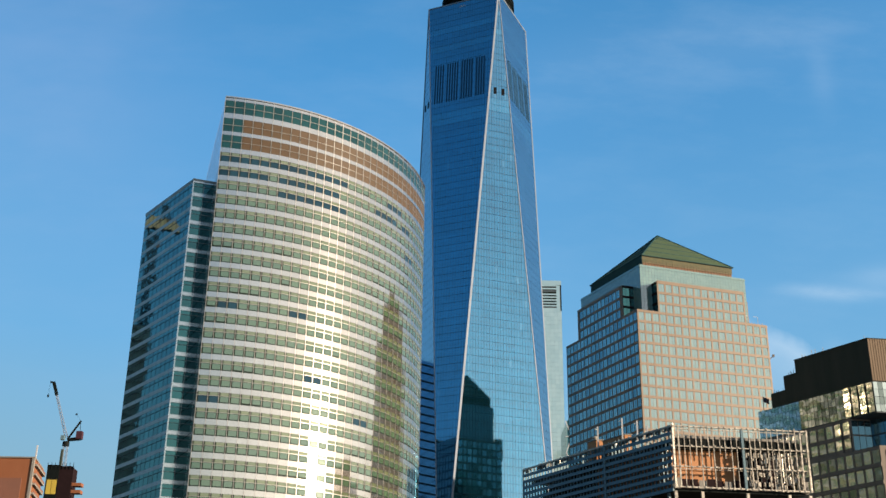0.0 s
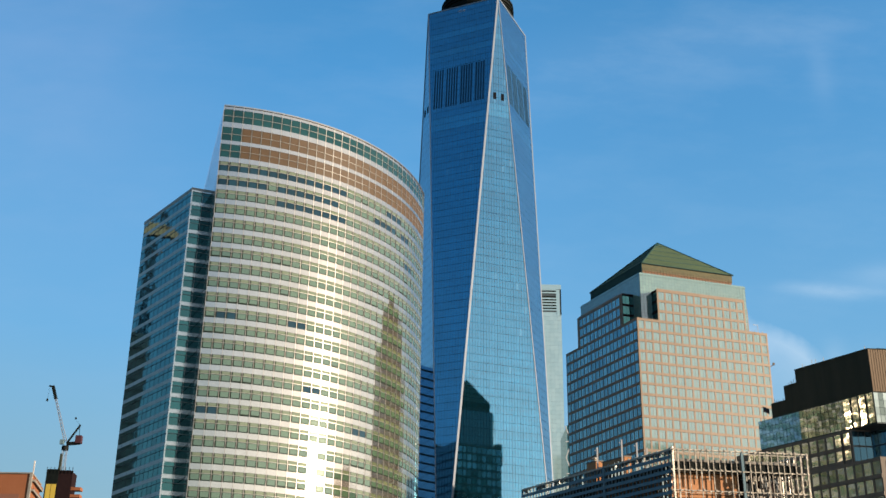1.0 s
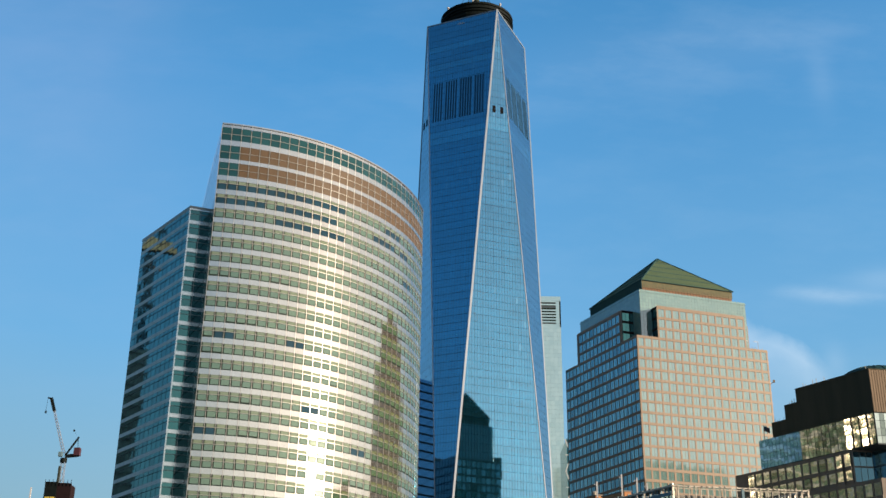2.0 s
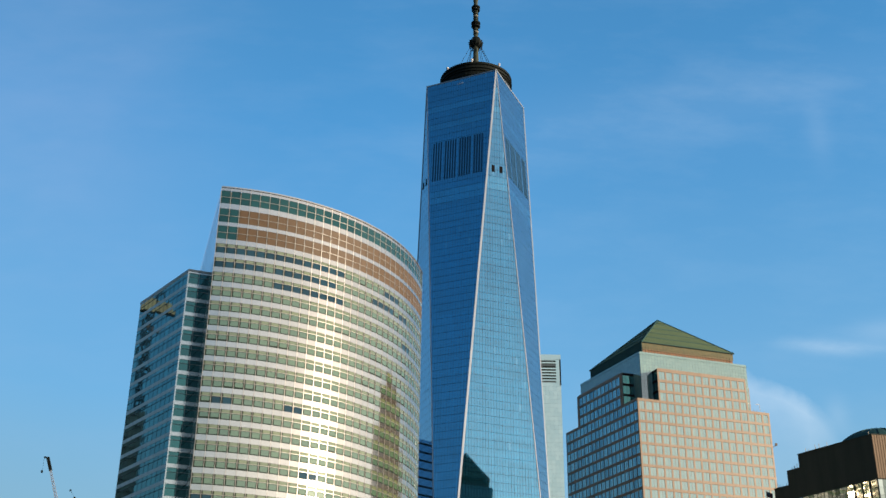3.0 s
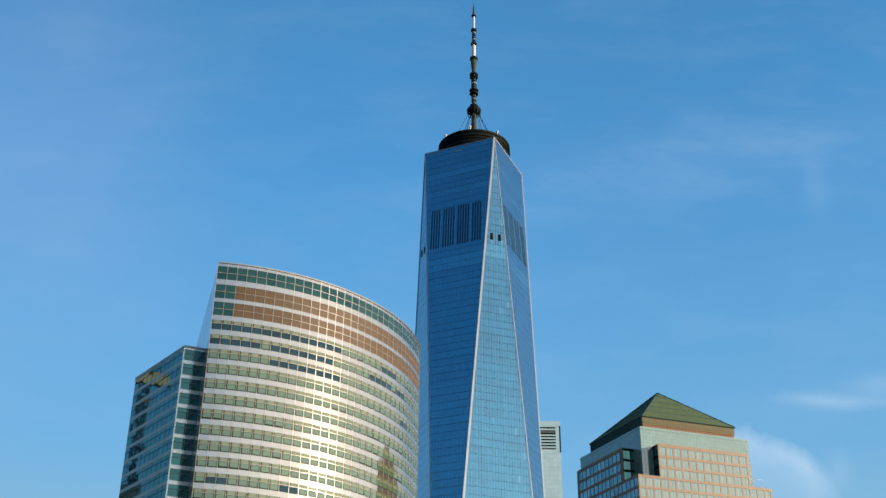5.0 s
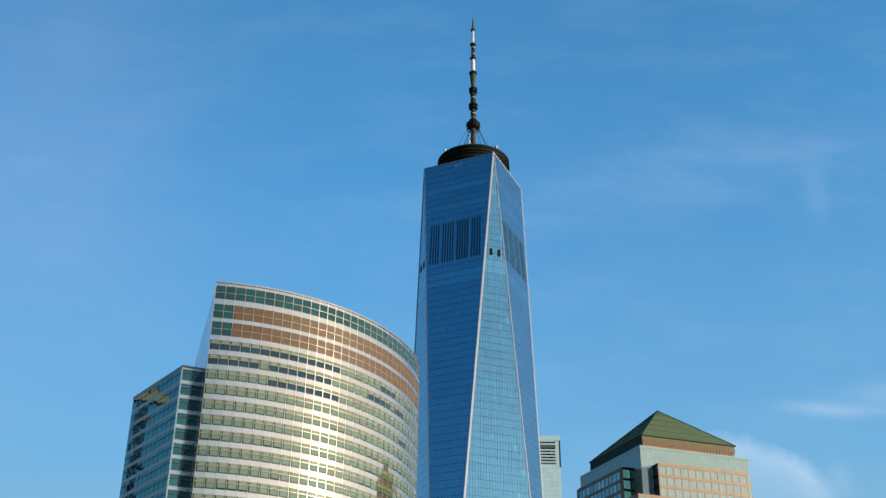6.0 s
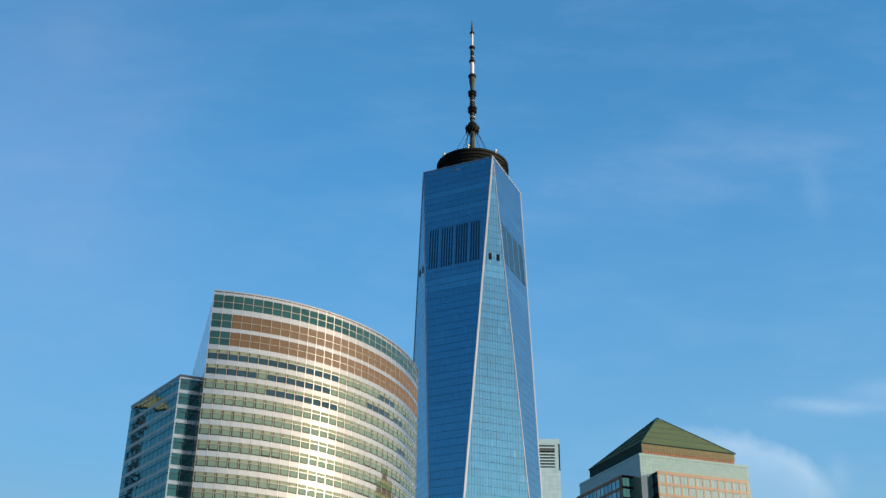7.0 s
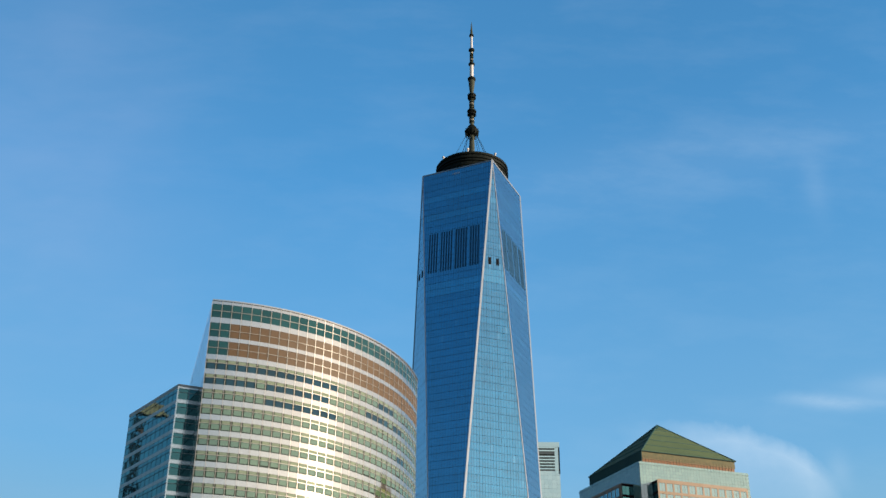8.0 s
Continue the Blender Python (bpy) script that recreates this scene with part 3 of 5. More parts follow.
def glass_tower():
    t = thing("glass_skyscraper", (0, 0, 0), "tapering blue glass skyscraper with chamfered corners and steel edges", "skyscraper")
    rt, rb = 44.2 / math.sqrt(2), 62.6 / math.sqrt(2)
    top = [polar(rt, TURN + i * math.pi / 2, TOP_Z) for i in range(4)]            # corner 0 faces the river
    bot = [polar(rb, TURN - math.pi / 4 + i * math.pi / 2, BASE_Z) for i in range(4)]
    core = Shape()
    for i in range(4):
        j = (i + 1) % 4
        sh = 0.995
        q = [Vector((p.x * sh, p.y * sh, p.z)) for p in (bot[i], bot[j], top[i], top[j])]
        core.face([q[0], q[1], q[2]])
        core.face([q[1], q[3], q[2]])
    core.face([Vector((p.x * 0.995, p.y * 0.995, p.z - 3)) for p in top])
    part("core_wall", core, M_TOWERLINE, t, "dark blue grey wall behind the glass")
    part("podium", Shape().prism([(p.x, p.y) for p in bot], 0, BASE_Z), M_FARGLASS, t, "pale glass fin podium")
    rows = 86
    rng = random.Random(21)
    panes = [M_TOWER, M_TOWER_PALE, M_TOWER_LIT]

    def facet(a, b, apex):
        """Panes of one triangle: a and b at one level, the apex at the other."""
        s, lines = Shape(), Shape()
        n = (b - a).cross(apex - a).normalized()
        if n.x * (a.x + b.x + apex.x) + n.y * (a.y + b.y + apex.y) < 0:
            n = -n
        e = (b - a).normalized()
        mid = (a + b) / 2
        wide = (b - a).length
        step = 1.525
        for r in range(rows):
            f0, f1 = r / rows, (r + 1) / rows
            gap = 0.10 * f1
            zz = lambda f: a + (apex - a) * f
            l0, r0 = zz(f0), b + (apex - b) * f0
            l1, r1 = zz(f1), b + (apex - b) * f1
            up = (l1 + r1 - l0 - r0) / 2
            g0, g1 = 0.105 / 4.2, 1 - 0.105 / 4.2
            w0, w1 = (r0 - l0).length / 2, (r1 - l1).length / 2
            cen = (l0 + r0) / 2
            k = int(w0 / step) + 1
            for c in range(-k, k):
                x0, x1 = c * step + 0.068, (c + 1) * step - 0.068
                pts = []
                for x, gg in ((x0, g0), (x1, g0), (x1, g1), (x0, g1)):
                    lim = w0 + (w1 - w0) * gg
                    xx = max(-lim, min(lim, x))
                    pts.append(cen + up * gg + e * xx + n * 0.05)
                if (pts[0] - pts[1]).length + (pts[2] - pts[3]).length < 0.1:
                    continue
                z = cen.z
                pale = 384 < z < 391 or 336 < z < 343 or 398 < z < 401
                # a few paler panes stand in for lit rooms and glints
                kind = 2 if rng.random() < (0.03 if 300 < z < 346 else 0.008) else 1 if pale else 0
                s.face(pts if (pts[1] - pts[0]).cross(pts[3] - pts[0]).dot(n) >= 0 or (pts[1] - pts[0]).length < 0.02 else pts[::-1], kind)
        return s, n, e

    facets = []
    for i in range(4):
        j = (i + 1) % 4
        s, n, e = facet(bot[i], bot[j], top[i])
        part("glass_facet", s, panes, t, "upright triangle of blue glass panes", kind="stuff")
        s, n2, e2 = facet(top[i], top[j], bot[j])
        part("glass_facet", s, panes, t, "inverted triangle of blue glass panes", kind="stuff")
        facets.append((n, e, n2, e2))
    for i in range(4):
        for q in (bot[i], bot[(i + 1) % 4]):
            # the strips lie in the plane of the upright triangle, the river side one wider
            out = facets[i][0]
            wide = 1.05 if i == 0 and q is bot[i] else 0.36
            part("edge_trim", Shape().bar(q + out * 0.1, top[i] + out * 0.1, wide, 0.45, 0, out), M_STEEL, t, "bright brushed steel edge")
        a, b = top[i], top[(i + 1) % 4]
        part("parapet", Shape().bar(a + Vector((0, 0, -0.4)), b + Vector((0, 0, -0.4)), 0.5, 0.8), M_STEEL, t, "pale steel parapet")
    # plant-floor louvres in the inverted facets, in groups of slots
    for i in range(4):
        a, b, apex = top[i], top[(i + 1) % 4], bot[(i + 1) % 4]
        n, e = facets[i][2], facets[i][3]
        for first, slots in ((-15.4, 4), (-8.0, 5), (0.9, 5), (9.9, 4)):
            for c in range(slots):
                u = first + c * 1.52
                pts = []
                for z in (348.6, 374.4):
                    f = (TOP_Z - z) / (TOP_Z - BASE_Z)
                    cen = (a + b) / 2 + (apex - (a + b) / 2) * f
                    pts.append(cen + e * u + n * 0.12)
                part("louvre", Shape().bar(pts[0], pts[1], 0.8, 0.06, 0, n), M_TOWER_LOUVRE, t, "dark louvre slot")
    for i in range(4):
        n, e = facets[i][0], facets[i][1]
        for u in (-2.35, 2.35):
            pts = []
            for z in (348.6, 352.8):
                f = (z - BASE_Z) / (TOP_Z - BASE_Z)
                mid = (bot[i] + bot[(i + 1) % 4]) / 2
                pts.append(mid + (top[i] - mid) * f + e * u + n * 0.12)
            part("vent_opening", Shape().bar(pts[0], pts[1], 1.8, 0.14, 0, n), M_VOID, t, "small dark opening")
    for k in range(6):
        p = top[3].lerp(top[0], 0.44 + 0.018 * k) + Vector((0, 0, -4.0 - 0.25 * (k % 2)))
        part("lamp", Shape().box(-0.22, -0.2, 0, 0.22, 0.2, 0.5 + 0.5 * (k % 3 != 0)), M_MASTW, t, "small white roof-edge lamp", at=Matrix.Translation(p + facets[3][2] * 0.15))
    # roof ring
    ring = part("roof_ring", Shape().hoop(20.8, 422.0, 0.5, 9.4), M_BLACK, t, "black steel lattice ring")
    for r, z, w in ((21.0, 419.6, 0.7), (21.3, 422.2, 0.5), (21.4, 424.3, 0.9), (21.3, 427.1, 1.4)):
        part("hoop", Shape().hoop(r, z, 0.8, w), M_BLACK, ring)
    for i in range(40):
        p = polar(20.9, 2 * math.pi * i / 40, 417)
        part("post", Shape().box(-0.22, -0.22, 0, 0.22, 0.22, 10.6), M_BLACK, ring, at=Matrix.Translation(p))
    for k in range(24):
        a0 = 2 * math.pi * k / 24
        part("spoke", Shape().bar(polar(6, a0, 427.0), polar(21.0, a0, 427.0), 0.4, 0.5), M_MAST, ring)
    part("platform", Shape().lathe([(16.5, 418), (16.8, 426.8)], n=40), M_BLACK, ring, "dark drum inside the ring")
    # mast
    mast = part("mast", Shape().lathe([(2.3, 416.5), (2.0, 432), (1.5, 452), (1.3, 462), (1.3, 484), (1.25, 486), (1.9, 492), (2.0, 497)], n=12), M_MAST, t, "dark steel antenna mast")
    part("radome", Shape().lathe([(1.2, 497), (1.2, 508)], n=12), M_MASTW, mast, "white radome")
    part("shaft", Shape().lathe([(0.85, 508), (0.85, 517), (1.1, 519.5)], n=12), M_MAST, mast)
    part("radome", Shape().lathe([(0.75, 520), (0.72, 531)], n=12), M_MASTW, mast, "white radome")
    part("spire", Shape().lathe([(0.95, 531), (0.8, 533), (0.5, 537), (0.05, 541.6)], n=10), M_MAST, mast)
    for r, z, h in ((1.5, 530.4, 1.2), (1.9, 518.6, 1.7), (2.0, 507.4, 1.6), (2.5, 495.6, 2.2), (2.7, 483.2, 1.3), (2.6, 481.2, 0.9), (2.9, 471.0, 1.3), (2.8, 468.6, 0.9)):
        part("collar", Shape().lathe([(r * 0.8, z - h * 0.5), (r, z - h * 0.2), (r, z + h * 0.4), (r * 0.8, z + h * 0.5)], n=14), M_BLACK, mast)
    for k in range(22):
        z = 463 + k * 1.5 if k < 15 else 508.5 + (k - 15) * 1.3
        q = 1.42 if k < 15 else 0.95
        part("lattice_ring", Shape().hoop(q + 0.12, z, 0.3, 0.32, 12), M_GALV if k % 4 == 1 else M_BLACK, mast)
    for z in (470, 482):
        for k in range(8):
            p = polar(2.3, k * math.pi / 4, z)
            part("antenna", Shape().box(-0.22, -0.22, -1.6, 0.22, 0.22, 1.8), M_BLACK, mast, at=Matrix.Translation(p))
    part("collar", Shape().lathe([(1.8, 453.2), (3.4, 454.0), (4.2, 455.4), (4.2, 456.5), (3.1, 458.4), (2.4, 459.8), (1.7, 460.4)], n=16), M_BLACK, mast)
    for k in range(12):
        a0 = 2 * math.pi * k / 12
        part("antenna", Shape().bar(polar(3.7, a0, 452.6), polar(4.3, a0, 457.2), 0.4), M_BLACK, mast)
    for k in range(6):
        a0 = TURN + 0.5 + k * math.pi / 3
        part("stay", Shape().bar(polar(3.6, a0, 453), polar(14.5, a0, 428), 0.22), M_BLACK, mast)
        part("stay", Shape().bar(polar(2.6, a0 + 0.3, 453), polar(7.5, a0 + 0.3, 428), 0.18), M_BLACK, mast)
    for k in range(4):
        p = polar(20.6, TURN - 1.35 + k * 0.85, 428.3)
        part("dish", Shape().lathe([(0.4, 0), (0.4, 1.0), (0.75, 1.2), (0.75, 2.0), (0.4, 2.3)], n=10), M_MASTW, ring, "white aerial pod", at=Matrix.Translation(p))
    return t


# ---- granite tower with the pyramid roof ----
def slab(n, r, l, a0, a1, b0, b1):
    """A four-cornered plan from a corner n and two wall directions, counter-clockwise."""
    return [tuple(n + r * a + l * b) for a, b in ((a0, b0), (a1, b0), (a1, b1), (a0, b1))]


def pyramid_tower():
    t = thing("office_tower", (82, -105, 0), "pink granite office tower with a green copper pyramid roof", "office building")
    n = Vector((58.00, -158.95))
    r = Vector((math.cos(radians(17.22)), math.sin(radians(17.22))))
    l = Vector((-math.sin(radians(25.24)), math.cos(radians(25.24))))
    w1, w2, nt = 58.67, 53.62, 10.00
    z_step, z_flank, z_crown, z_eave, z_top = 174.9, 188.4, 195.7, 201.9, 221.4
    cut = [tuple(n + r * a + l * b) for a, b in ((0, 0), (w1, 0), (w1, 7.6), (w1 - 16, w2), (0, w2))]
    part("wall", Shape().prism(cut, 0, z_step), M_GRANITE, t)
    part("upper_wall", Shape().prism([tuple(n + r * a + l * b) for a, b in ((nt, 0), (w1 - nt, 0), (w1 - nt, 16), (w1 - 20, w2 - 12), (nt, w2 - 12))], z_step, z_flank), M_GRANITE, t)
    part("upper_wall", Shape().prism(slab(n, r, l, 0, nt, nt - 0.4, w2 - nt + 0.4), z_step, z_flank - 0.01), M_GRANITE, t)
    part("upper_wall", Shape().prism(slab(n, r, l, w1 - nt, w1 - 0.6, nt - 0.4, nt + 2.4), z_step, z_flank - 0.01), M_GRANITE, t)
    # pane tint holds the reflected sky: pale on the sunlit face, blue beside it
    mats = [M_PALE, M_GRANITE, M_BLUEWIN, M_LINE]
    items = []
    fl, wh = 4.39, 3.3
    for a, b, ln, bays, gap, pier, gm in ((n, n + r * w1, w1, 18, 3, 0.74, 0), (n + l * w2, n, w2, 19, 4, 0.40, 2)):
        fr = wall_frame(a, b)
        w = ln / bays
        unit = Shape()
        x0, x1, xm = pier / 2 - 0.04, w - pier / 2 + 0.04, w / 2
        unit.face([(x0, -0.06, 0), (xm - 0.04, -0.06, 0), (xm - 0.04, -0.06, wh), (x0, -0.06, wh)], gm)
        unit.face([(xm + 0.04, -0.06, 0), (x1, -0.06, 0), (x1, -0.06, wh), (xm + 0.04, -0.06, wh)], gm)
        unit.box(xm - 0.045, -0.09, 0, xm + 0.045, -0.05, wh, 1 if gm == 0 else 3)
        for k in range(-3, 39):
            z = z_step - 1.1 - fl * k - wh
            i0, i1 = (0, bays) if k >= 0 else (gap, bays - gap)
            top = z_flank if k == -3 else z + fl
            part("spandrel", Shape().box(w * i0, -0.2, z + wh, w * i1, 0, top), M_GRANITE, t, at=fr)
            for i in range(i0, i1):
                items.append((unit, fr @ Matrix.Translation((w * i, 0, z))))
        for i in range(bays + 1):
            hi = z_flank if gap <= i <= bays - gap else z_step
            part("pier", Shape().box(-pier / 2, -0.16, 0, pier / 2, 0, hi - 0.1), M_GRANITE, t, at=fr @ Matrix.Translation((min(max(w * i, pier / 2 - 0.05), ln - pier / 2 + 0.05), 0, 0)))
    items.sort(key=lambda it: -it[1].translation.z)
    hang_windows(t, items, mats, "square office windows of the lower floors")
    # the sides turned away, with the same windows between stone bands
    rear = (n + r * w1, n + r * w1 + l * 7.6, n + r * (w1 - 16) + l * w2, n + l * w2)
    for a, b, bays in ((rear[0], rear[1], 3), (rear[1], rear[2], 16), (rear[2], rear[3], 14)):
        fr = wall_frame(a, b)
        s, sp = Shape(), Shape()
        ln = (b - a).length
        w = ln / bays
        for k in range(39):
            z = z_step - 1.1 - fl * k - wh
            sp.add(Shape().box(0, -0.25, z + wh, ln, 0, z + fl), fr)
            for i in range(bays):
                s.face([fr @ Vector((w * i + 0.34, -0.05, z)), fr @ Vector((w * (i + 1) - 0.34, -0.05, z)),
                        fr @ Vector((w * (i + 1) - 0.34, -0.05, z + wh)), fr @ Vector((w * i + 0.34, -0.05, z + wh))])
        part("glazing", s, M_FARWIN, t, "office glazing of the far sides", kind="stuff")
        part("stone_bands", sp, M_GRANITE, t, kind="stuff")
    # notches: dark glazed returns
    for a, b in (((nt, nt), (nt, 0)), ((0, nt), (nt, nt))):
        p, q = n + r * a[0] + l * a[1], n + r * b[0] + l * b[1]
        if a == (0, nt):
            p, q = n + l * (nt - 0.4), n + r * nt + l * (nt - 0.4)
        fr = wall_frame(p, q)
        ln = (q - p).length
        s = Shape().face([fr @ Vector(v) for v in ((0, -0.04, z_step), (ln, -0.04, z_step), (ln, -0.04, z_flank - 0.6), (0, -0.04, z_flank - 0.6))], 1)
        for k in range(3):
            z, z2 = z_step + fl * k + 0.2, z_step + fl * k + wh + 0.3
            for i in range(3):
                x, x2 = ln * i / 3 + 0.16, ln * (i + 1) / 3 - 0.16
                for j in range(2):
                    ya, yb = x + (x2 - x) * j / 2 + 0.04, x + (x2 - x) * (j + 1) / 2 - 0.04
                    s.face([fr @ Vector(v) for v in ((ya, -0.08, z), (yb, -0.08, z), (yb, -0.08, z2), (ya, -0.08, z2))])
            s.add(Shape().box(0, -0.16, z2, ln, -0.03, z + fl, 2), fr)
        part("notch_glazing", s, [M_WINGPANE, M_VOID, M_NET], t, "dark glazed return of the corner notch")
    # crown of fine glazing
    cr = [tuple(n + r * a + l * b) for a, b in ((5.0, 4.3), (w1 - 5.0, 4.3), (w1 - 5.0, 10.0), (w1 - 19.5, w2 - 4.3), (5.0, w2 - 4.3))]
    part("crown", Shape().prism(cr, z_step, z_crown - 0.3), M_LINE, t, "pale glazed crown")
    for a, b in ((0, 1), (4, 0), (1, 2), (2, 3), (3, 4)):
        p, q = Vector(cr[a]), Vector(cr[b])
        fr = wall_frame(p, q)
        ln = (q - p).length
        k = int(ln / 1.3)
        s = Shape()
        for i in range(k):
            for j in range(16):
                z = z_step + 0.1 + j * 1.34
                s.face([fr @ Vector((ln * i / k + 0.05, -0.06, z)), fr @ Vector((ln * (i + 1) / k - 0.05, -0.06, z)),
                        fr @ Vector((ln * (i + 1) / k - 0.05, -0.06, z + 1.26)), fr @ Vector((ln * i / k + 0.05, -0.06, z + 1.26))])
        part("crown_glazing", s, M_CROWN, t, "fine grid of pale glass", kind="stuff")
    part("coping", Shape().prism([tuple(n + r * a + l * b) for a, b in ((4.8, 4.1), (w1 - 4.8, 4.1), (w1 - 4.8, 10.1), (w1 - 19.3, w2 - 4.1), (4.8, w2 - 4.1))], z_crown - 0.3, z_crown), M_CROWN, t)
    # bronze storey under the roof: a row of square grilles, and a weathered frieze above it
    def under_roof(d):
        """The roof's plan, drawn in at the far corner and pushed out by d."""
        return [tuple(n + r * a + l * b) for a, b in ((8.6 - d, 7.5 - d), (w1 - 8.6 + d, 7.5 - d), (37.6 + d, w2 - 7.5 + d), (8.6 - d, w2 - 7.5 + d))]

    ev = under_roof(0)
    part("eave_wall", Shape().prism(ev, z_crown, z_eave - 3.0), M_BRONZE, t, "weathered bronze band below the roof")
    part("eave_wall", Shape().prism(under_roof(0.2), z_eave - 3.0, z_eave), M_FRIEZE, t, "verdigris frieze with dark stains")
    for a, b in ((0, 1), (3, 0)):
        p, q = Vector(ev[a]), Vector(ev[b])
        fr = wall_frame(p, q)
        ln = (q - p).length
        step = ln / 30
        rail = Shape().box(0, -0.24, z_crown, ln, 0, z_crown + 0.3).box(0, -0.3, z_eave - 3.2, ln, 0, z_eave - 2.95).box(0, -0.22, z_crown + 1.45, ln, 0, z_crown + 1.6)
        part("cornice", rail, M_BRONZE, t, at=fr)
        # added dark sheet: puts the shade of this side over the bronze storey
        if a == 3:
            part("fascia", Shape().box(0, -0.62, z_crown + 0.1, ln + 0.4, -0.45, z_eave), M_DOME, t, "dark sheet standing in for shade on the eave", at=fr)
        for i in range(30):
            grille = Shape().box(0.22, -0.10, z_crown + 0.3, step - 0.22, 0, z_eave - 3.2)
            part("grille", grille, M_GRILLE, t, at=fr @ Matrix.Translation((step * i, 0, 0)))
            part("bracket", Shape().box(-0.13, -0.22, z_crown + 0.3, 0.13, 0, z_eave - 3.2).box(-0.1, -0.3, z_eave - 2.9, 0.1, 0.1, z_eave - 1.9), M_BRONZE, t, at=fr @ Matrix.Translation((step * (i + 0.02), 0, 0)))
    for a in (50.8, 55.4):
        p = n + r * a + l * 0.8
        p = Vector((p.x, p.y, z_step))
        part("davit", Shape().bar(p, p + Vector((0, 0, 3.6)), 0.15).bar(p + Vector((0, 0, 3.5)), p + Vector((-1.9, -0.6, 3.5)), 0.15), M_MASTW, t, "thin pale roof davit")
    for a in (49.9, 52.2, 53.6, 57.0):
        p = n + r * a + l * 0.4
        part("rail_post", Shape().bar((p.x, p.y, z_step - 0.1), (p.x, p.y, z_step + 0.9), 0.16), M_GALV, t)
    p = n + r * w1
    for z in (160.1, 132.3):
        part("lamp_arm", Shape().bar((p.x - 0.6, p.y, z), (p.x + 1.5, p.y, z + 1.6), 0.26).box(p.x + 1.2, p.y - 0.3, z + 1.3, p.x + 2.0, p.y + 0.3, z + 2.3), M_GRANITE, t)
    apex = n + r * (w1 / 2) + l * (w2 / 2)
    ap = Vector((apex.x, apex.y, z_top))
    e4 = [Vector((*p, z_eave)) for p in under_roof(0.6)]
    roof = Shape()
    for i in range(4):
        a, b = e4[i], e4[(i + 1) % 4]
        roof.face([a, b, ap])
    roof.face(e4[::-1])
    rf = part("roof", roof, M_COPPER, t, "green copper pyramid roof")
    for i in range(4):
        a, b = e4[i], e4[(i + 1) % 4]
        part("hip", Shape().bar(a, ap, 0.5, 0.4), M_DOME, rf)
        up = (b - a).cross(ap - a).normalized()
        for f in (0.0, 0.22, 0.42, 0.62, 0.80):
            part("seam", Shape().bar(a.lerp(ap, f), b.lerp(ap, f), 0.34, 0.3), M_DOME, rf)
        for c in range(1, 27):
            foot = a.lerp(b, c / 27)
            reach = min(c, 27 - c) / 13.5
            part("batten", Shape().bar(foot, foot + (ap - (a + b) / 2) * reach * 0.985, 0.09, 0.10, 0, up), M_COPPER, rf)
        # dark cap round the apex with a small copper gable in it
        q0, q1 = a.lerp(ap, 0.86) + up * 0.12, b.lerp(ap, 0.86) + up * 0.12
        part("cap", Shape().face([q0, q1, ap + up * 0.12]), M_DOME, rf, "dark cap at the apex")
        q0, q1, q2 = (v + up * 0.06 for v in (q0.lerp(q1, 0.2), q0.lerp(q1, 0.8), (q0 + q1) / 2 + (ap - (q0 + q1) / 2) * 0.62))
        part("cap_panel", Shape().face([q0, q1, q2]), M_COPPER, rf)
    return t


# ---- stone office block and domed tower ----

